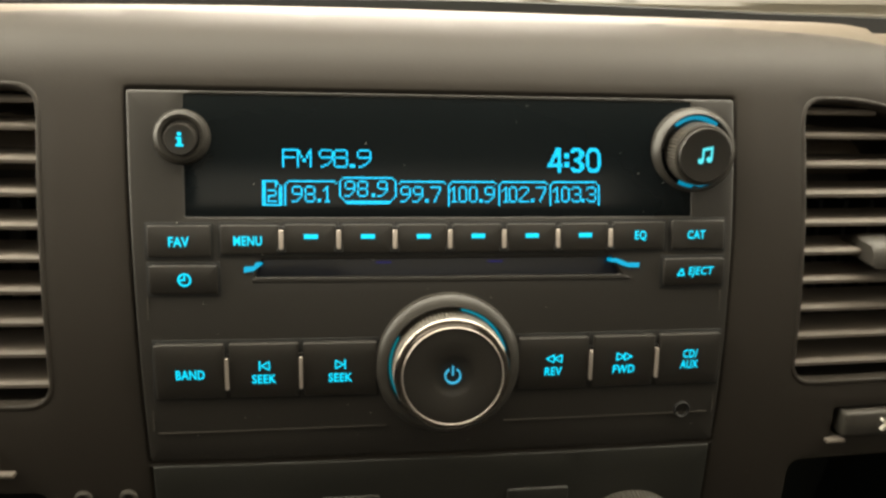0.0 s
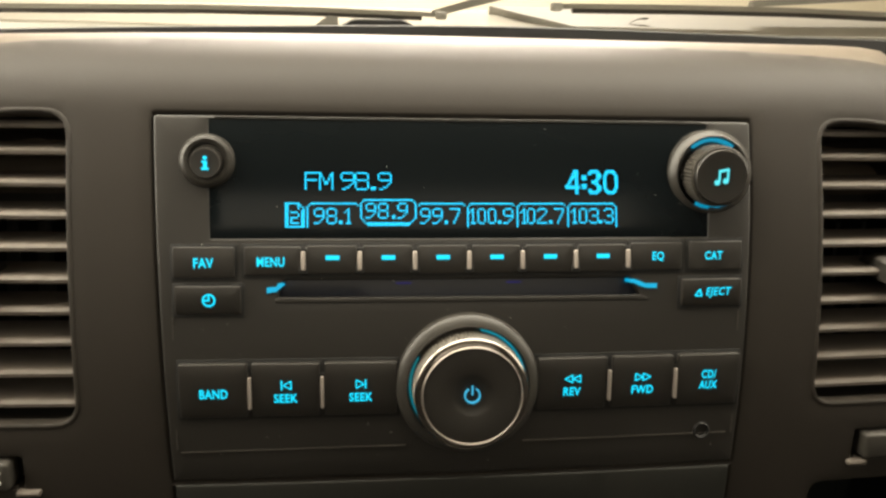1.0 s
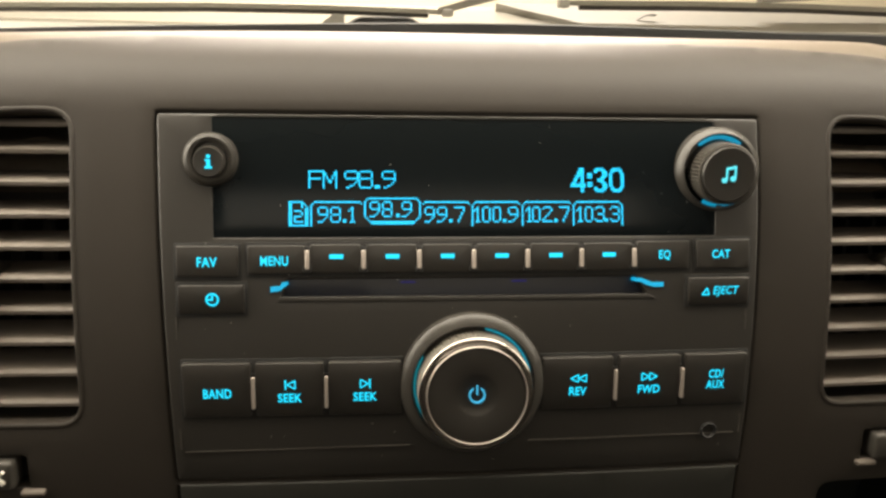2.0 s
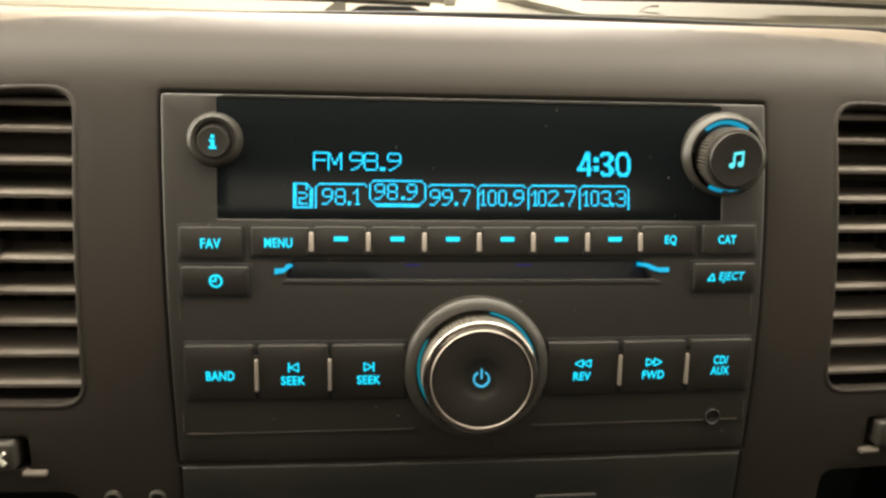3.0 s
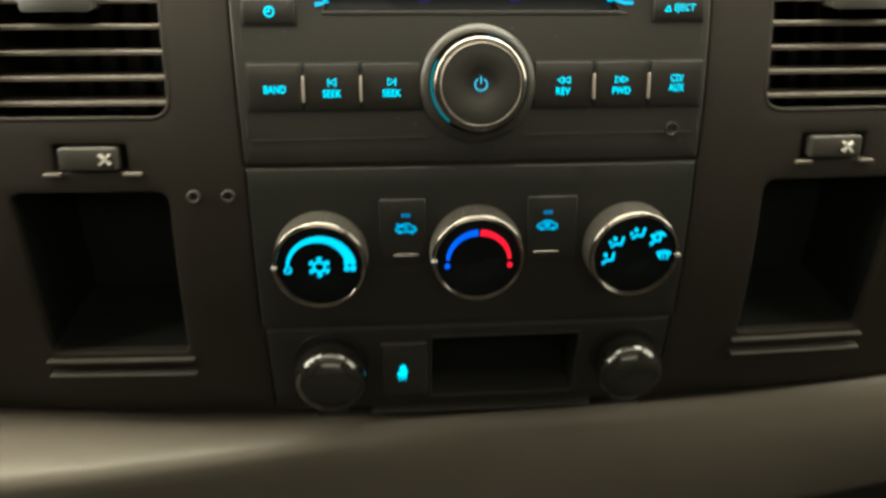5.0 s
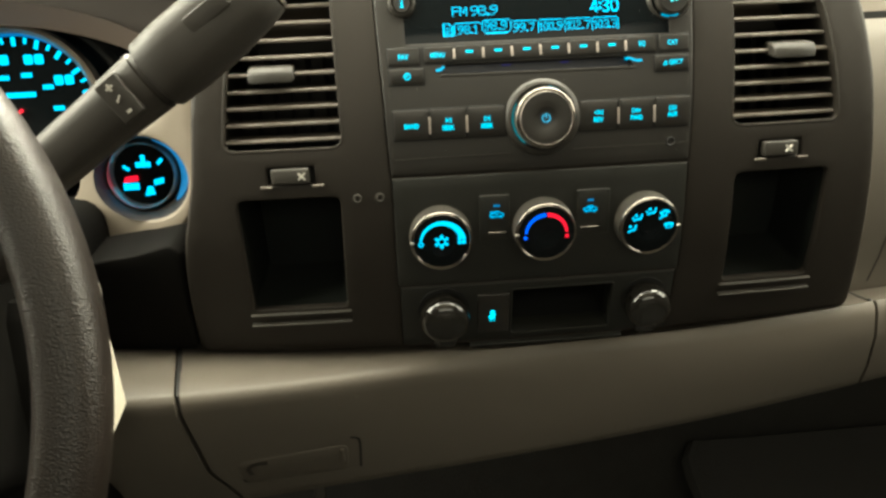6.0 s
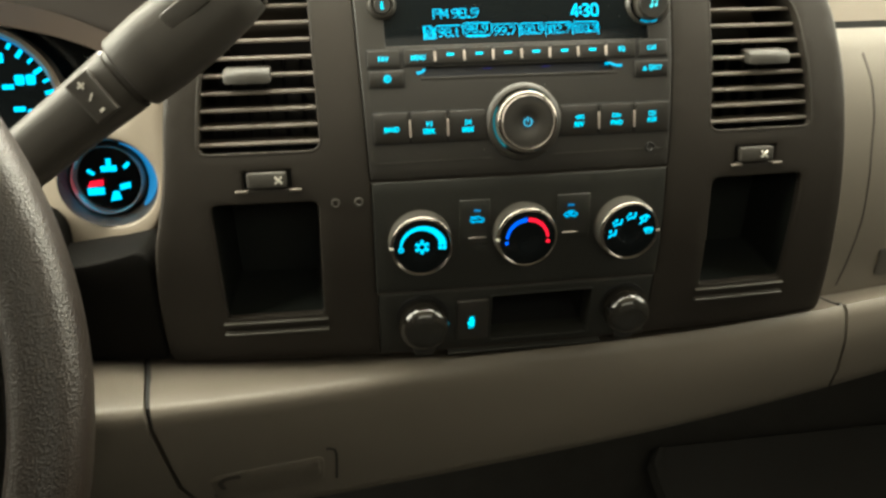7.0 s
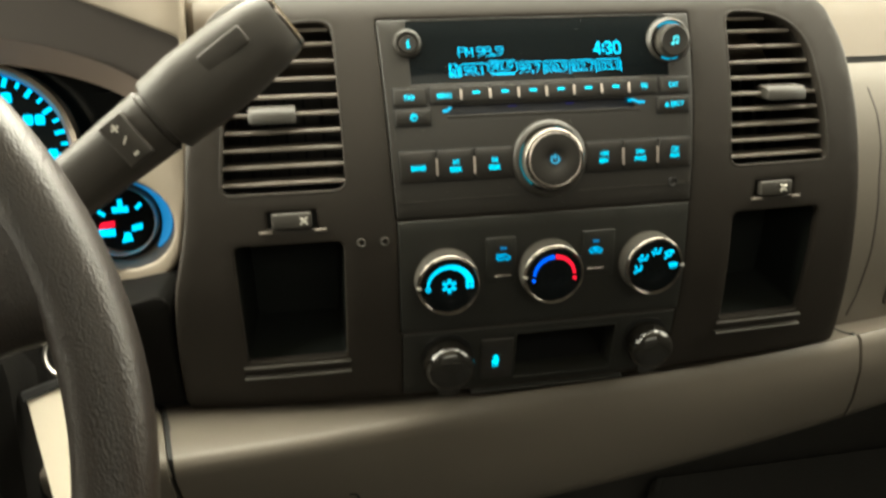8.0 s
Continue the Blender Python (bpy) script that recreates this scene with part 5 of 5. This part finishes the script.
for k in range(29):
    a = radians(222 - 9.5 * k)
    L = 0.0062 if k % 2 == 0 else 0.0042
    marks.append(bar((r * 0.945 - L) * math.cos(a), (r * 0.945 - L) * math.sin(a), r * 0.945 * math.cos(a), r * 0.945 * math.sin(a), 0.0026 if k % 2 == 0 else 0.0019))
for k in range(0, 29, 4):
    a = radians(222 - 9.5 * k)
    x, z = 0.0365 * math.cos(a), 0.0365 * math.sin(a)
    for d in (-0.0036, 0.0036):
        marks.append(rounded([(x + d - 0.0030, z - 0.0034), (x + d + 0.0030, z - 0.0034), (x + d + 0.0030, z + 0.0034), (x + d - 0.0030, z + 0.0034)], 0.0014, 2))
    x, z = 0.0245 * math.cos(a + 0.1), 0.0245 * math.sin(a + 0.1)
    marks.append([(x - 0.0036, z - 0.0016), (x + 0.0036, z - 0.0016), (x + 0.0036, z + 0.0016), (x - 0.0036, z + 0.0016)])
marks.append([(-0.010, 0.0085), (0.010, 0.0085), (0.010, 0.0120), (-0.010, 0.0120)])
gauge(-0.3535, 0.7180, r, 0.098, marks, bar(0, 0, -0.030, -0.022, 0.002), "large round dial with cyan marks")
gauge(-0.478, 0.7160, r, 0.098, marks, bar(0, 0, -0.030, -0.022, 0.002), "large round dial with cyan marks")

# ---- steering wheel, column and shifter ----
C = Vector((-0.3958, -0.2191, 0.6376))
TILTED = 0.271
U, W = Vector((1, 0, 0)), Vector((0, math.sin(TILTED), math.cos(TILTED)))
AX = U.cross(W).normalized()
wheel = thing("steering_wheel", C, "dark grained steering wheel with thick rim", "steering wheel")


def wheel_at(a, b, h=0.0):
    return C + U * a + W * b + AX * h


bm = bmesh.new()
R = 0.1792
rings = []
for i in range(144):
    a = 2 * math.pi * i / 144
    c, s = math.cos(a), math.sin(a)
    ring = []
    for j in range(36):
        q = 2 * math.pi * j / 36
        cq, sq = math.cos(q), math.sin(q)
        d, h = 0.0128 * math.copysign(abs(cq) ** 0.82, cq), 0.0136 * math.copysign(abs(sq) ** 0.82, sq)
        ring.append(wheel_at((R + d) * c, (R + d) * s, h))
    rings.append(ring)
rings.append(rings[0])
loft(bm, rings, True, False)
bmesh.ops.remove_doubles(bm, verts=bm.verts, dist=1e-6)
part("rim", bm, LEATHER, wheel, smooth=60)
for ang, wide in ((24, 0.030), (156, 0.030), (245, 0.016), (295, 0.016)):
    a = radians(ang)
    d, n = Vector((math.cos(a), math.sin(a))), Vector((-math.sin(a), math.cos(a)))
    bm = bmesh.new()
    rings = []
    for k in range(15):
        q0 = k / 14
        t = 0.065 + 0.113 * q0
        w = wide * (1.25 - 0.5 * q0) + 0.016 * max(0.0, (q0 - 0.62) / 0.38) ** 2
        h0 = -0.036 * (1 - q0) ** 1.8
        ring = []
        for m in range(16):
            q = 2 * math.pi * m / 16
            cq, sq = math.cos(q), math.sin(q)
            p = d * t + n * (w * math.copysign(abs(cq) ** 0.7, cq))
            ring.append(wheel_at(p[0], p[1], h0 + 0.0118 * math.copysign(abs(sq) ** 0.7, sq)))
        rings.append(ring)
    loft(bm, rings)
    part("spoke", bm, LEATHER, wheel, smooth=60)
part("hub", lathe(lambda a, b, h=0.0: wheel_at(a, b, h), [(0.070, -0.060), (0.076, -0.045), (0.076, -0.030), (0.066, -0.018), (0.03, -0.012), (0, -0.011)], 48), LEATHER, wheel, smooth=50)
column = thing("steering_column", wheel_at(0, 0, -0.10), "dark plastic steering column shroud", "steering column")
part("shroud", lathe(lambda a, b, h=0.0: wheel_at(a, b * 1.1, h), [(0.060, -0.36), (0.060, -0.14), (0.056, -0.075), (0.045, -0.062), (0, -0.062)], 40), COLUMNSHADE, column, smooth=50)

bm = bmesh.new()
rings = []
for y, w, z0, z1 in ((-0.135, 0.055, 0.545, 0.640), (-0.128, 0.066, 0.530, 0.655), (-0.05, 0.078, 0.500, 0.660), (-0.028, 0.090, 0.450, 0.660), (-0.022, 0.097, 0.440, 0.658), (0.05, 0.098, 0.430, 0.655), (0.09, 0.098, 0.430, 0.655)):
    rings.append([(-0.3958 + p[0], y, p[1]) for p in rect(-w, z0, w, z1, 0.022, 5)])
loft(bm, rings)
part("lower_cover", bm, COLUMNSHADE, column, "black plastic lower column cover", 40)
bm = bmesh.new()
box(bm, (-0.440, -0.056, 0.425), (-0.303, 0.040, 0.625), None, 0.018)
part("column_boot", bm, COLUMNSHADE, column, "black boot under the column")

shifter = thing("gear_shifter", (-0.30, -0.075, 0.70), "dark column gear lever with a thumb rocker marked plus and minus", "gear lever")
A, B = Vector((-0.3050, -0.060, 0.6762)), Vector((-0.1545, -0.064, 0.7832))
axis = (B - A).normalized()
side = Vector((0, 1, 0)).cross(axis).normalized()
front = axis.cross(side).normalized()
if front.y > 0:
    front = -front
side = axis.cross(front).normalized()
if side.z < 0:
    side = -side
L = (B - A).length


def lever_ring(t, w, d, n=24):
    out = []
    for j in range(n):
        q = 2 * math.pi * j / n
        cx, cy = math.cos(q), math.sin(q)
        e = 0.72
        out.append(A + axis * (L * t) + side * (w * math.copysign(abs(cx) ** e, cx)) + front * (d * math.copysign(abs(cy) ** e, cy)))
    return out


bm = bmesh.new()
loft(bm, [lever_ring(t, w, d) for t, w, d in ((0.0, 0.0145, 0.010), (0.20, 0.0150, 0.011), (0.40, 0.0158, 0.0125), (0.575, 0.0172, 0.014), (0.580, 0.0155, 0.0128), (0.592, 0.0155, 0.0128), (0.597, 0.0185, 0.015))])
part("lever", bm, STALK, shifter, smooth=40)
bm = bmesh.new()
loft(bm, [lever_ring(t, w, d) for t, w, d in ((0.597, 0.0182, 0.0148), (0.603, 0.0194, 0.0155), (0.70, 0.0206, 0.0162), (0.82, 0.0202, 0.016), (0.93, 0.0182, 0.0145), (0.99, 0.0160, 0.0130), (1.0, 0.0145, 0.0115))])
part("grip", bm, STALK, shifter, "smooth dark grip", 40)
bm = bmesh.new()
loft(bm, [lever_ring(0.999, 0.0150, 0.0120), lever_ring(1.006, 0.0152, 0.0121), lever_ring(1.012, 0.0135, 0.0105)])
part("end_ring", bm, CHROME, shifter, "bright end ring")


def lever_face(t0, s0, off):
    o = A + axis * (L * t0) + side * s0 + front * off
    return lambda a, b, h=0.0: o + axis * a + side * b + front * h


fr = lever_face(0.497, 0.001, 0.0128)
rocker = part("thumb_rocker", sheet(rect(-0.0068, -0.0118, 0.0068, 0.0118, 0.0012), (), fr, 0.0028, 0.0012, 0.001, 0.008, 0.005, crown=0.001), STALK, shifter, "raised thumb rocker")
part("plus_mark", prism([bar(-0.0020, 0.0068, 0.0020, 0.0068, 0.0010), bar(0, 0.0048, 0, 0.0088, 0.0010)], fr, 0.0040, 0.003), PRINT, rocker, "white plus mark")
part("line_mark", prism([bar(-0.0016, -0.0010, 0.0016, 0.0010, 0.0008)], fr, 0.0042, 0.003), PRINT, rocker, "faint white stroke")
part("minus_mark", prism([bar(-0.0012, -0.0076, 0.0012, -0.0076, 0.0014)], fr, 0.0040, 0.003), PRINT, rocker, "white minus mark")
fr = lever_face(0.835, 0.0055, 0.0138)
part("tow_button", sheet(rect(-0.0125, -0.0048, 0.0125, 0.0048, 0.0020), (), fr, 0.0022, 0.0010, 0.001, 0.008, 0.005), STALK, shifter, "oblong end button")

# key tag hanging from the column
tag = thing("key_tag", (-0.262, -0.055, 0.605), "cream card key tag hanging beside the steering column", "key tag")
tag_at = lambda a, b, h=0.0: Vector((a - 0.003, -0.060 + 0.45 * (b - 0.57) - h, b))
part("card", prism([[(-0.2985, 0.5955), (-0.2668, 0.6050), (-0.2620, 0.5905), (-0.2535, 0.5585), (-0.2620, 0.5405), (-0.2728, 0.5395), (-0.2855, 0.5475)]], tag_at, 0.0006, -0.0006), PAPER, tag)
part("clip", prism([[(-0.3000, 0.5960), (-0.2678, 0.6060), (-0.2688, 0.6095), (-0.3015, 0.6000)]], tag_at, 0.0016, -0.0016), RUBBER, tag, "dark clip along the card's top")
part("eyelet", prism([disc(0.0022, -0.2668, 0.5475, 16)], tag_at, 0.0009, -0.0009), METAL, tag, "small dark eyelet")
part("ring", lathe(lambda a, b, h=0.0: tag_at(-0.279 + a, 0.617 + b, h), [(0.011, -0.0008), (0.0124, 0.0), (0.011, 0.0008), (0.0102, 0.0), (0.011, -0.0008)], 28), METAL, tag)
part("hole_mark", prism([disc(0.0018, -0.2665, 0.5405, 12)], tag_at, 0.0009, 0.0), GAP, tag, "dark punched hole")

# ---- footwell ----
mat = thing("floor_mat", (0.28, 0.1, 0.0), "grey ribbed rubber floor mat on the carpet", "floor mat")
bm = bmesh.new()
box(bm, (0.10, -0.55, 0.002), (0.66, 0.22, 0.014), None, 0.004)
part("sheet", bm, MAT, mat)
for k in range(9):
    bm = bmesh.new()
    box(bm, (0.14 + 0.06 * k, -0.5, 0.013), (0.155 + 0.06 * k, 0.18, 0.019), None, 0.002)
    part("rib", bm, MAT, mat)

# a few specks of dust on the radio's face
random.seed(7)
bm = bmesh.new()
for _ in range(46):
    x, z, w = random.uniform(-0.092, 0.092), random.uniform(0.672, 0.786), random.uniform(0.00010, 0.00024)
    a = random.uniform(0, 3.1)
    bm.faces.new([bm.verts.new(on_stack(x + w * math.cos(a + k), z + w * math.sin(a + k) * 0.7, 0.0010)) for k in (0, 1.5, 3.0, 4.6)])
dust = part("dust", bm, PRINT, None, "pale specks of dust on the radio's face")
tagged(dust, category="dust", kind="stuff")
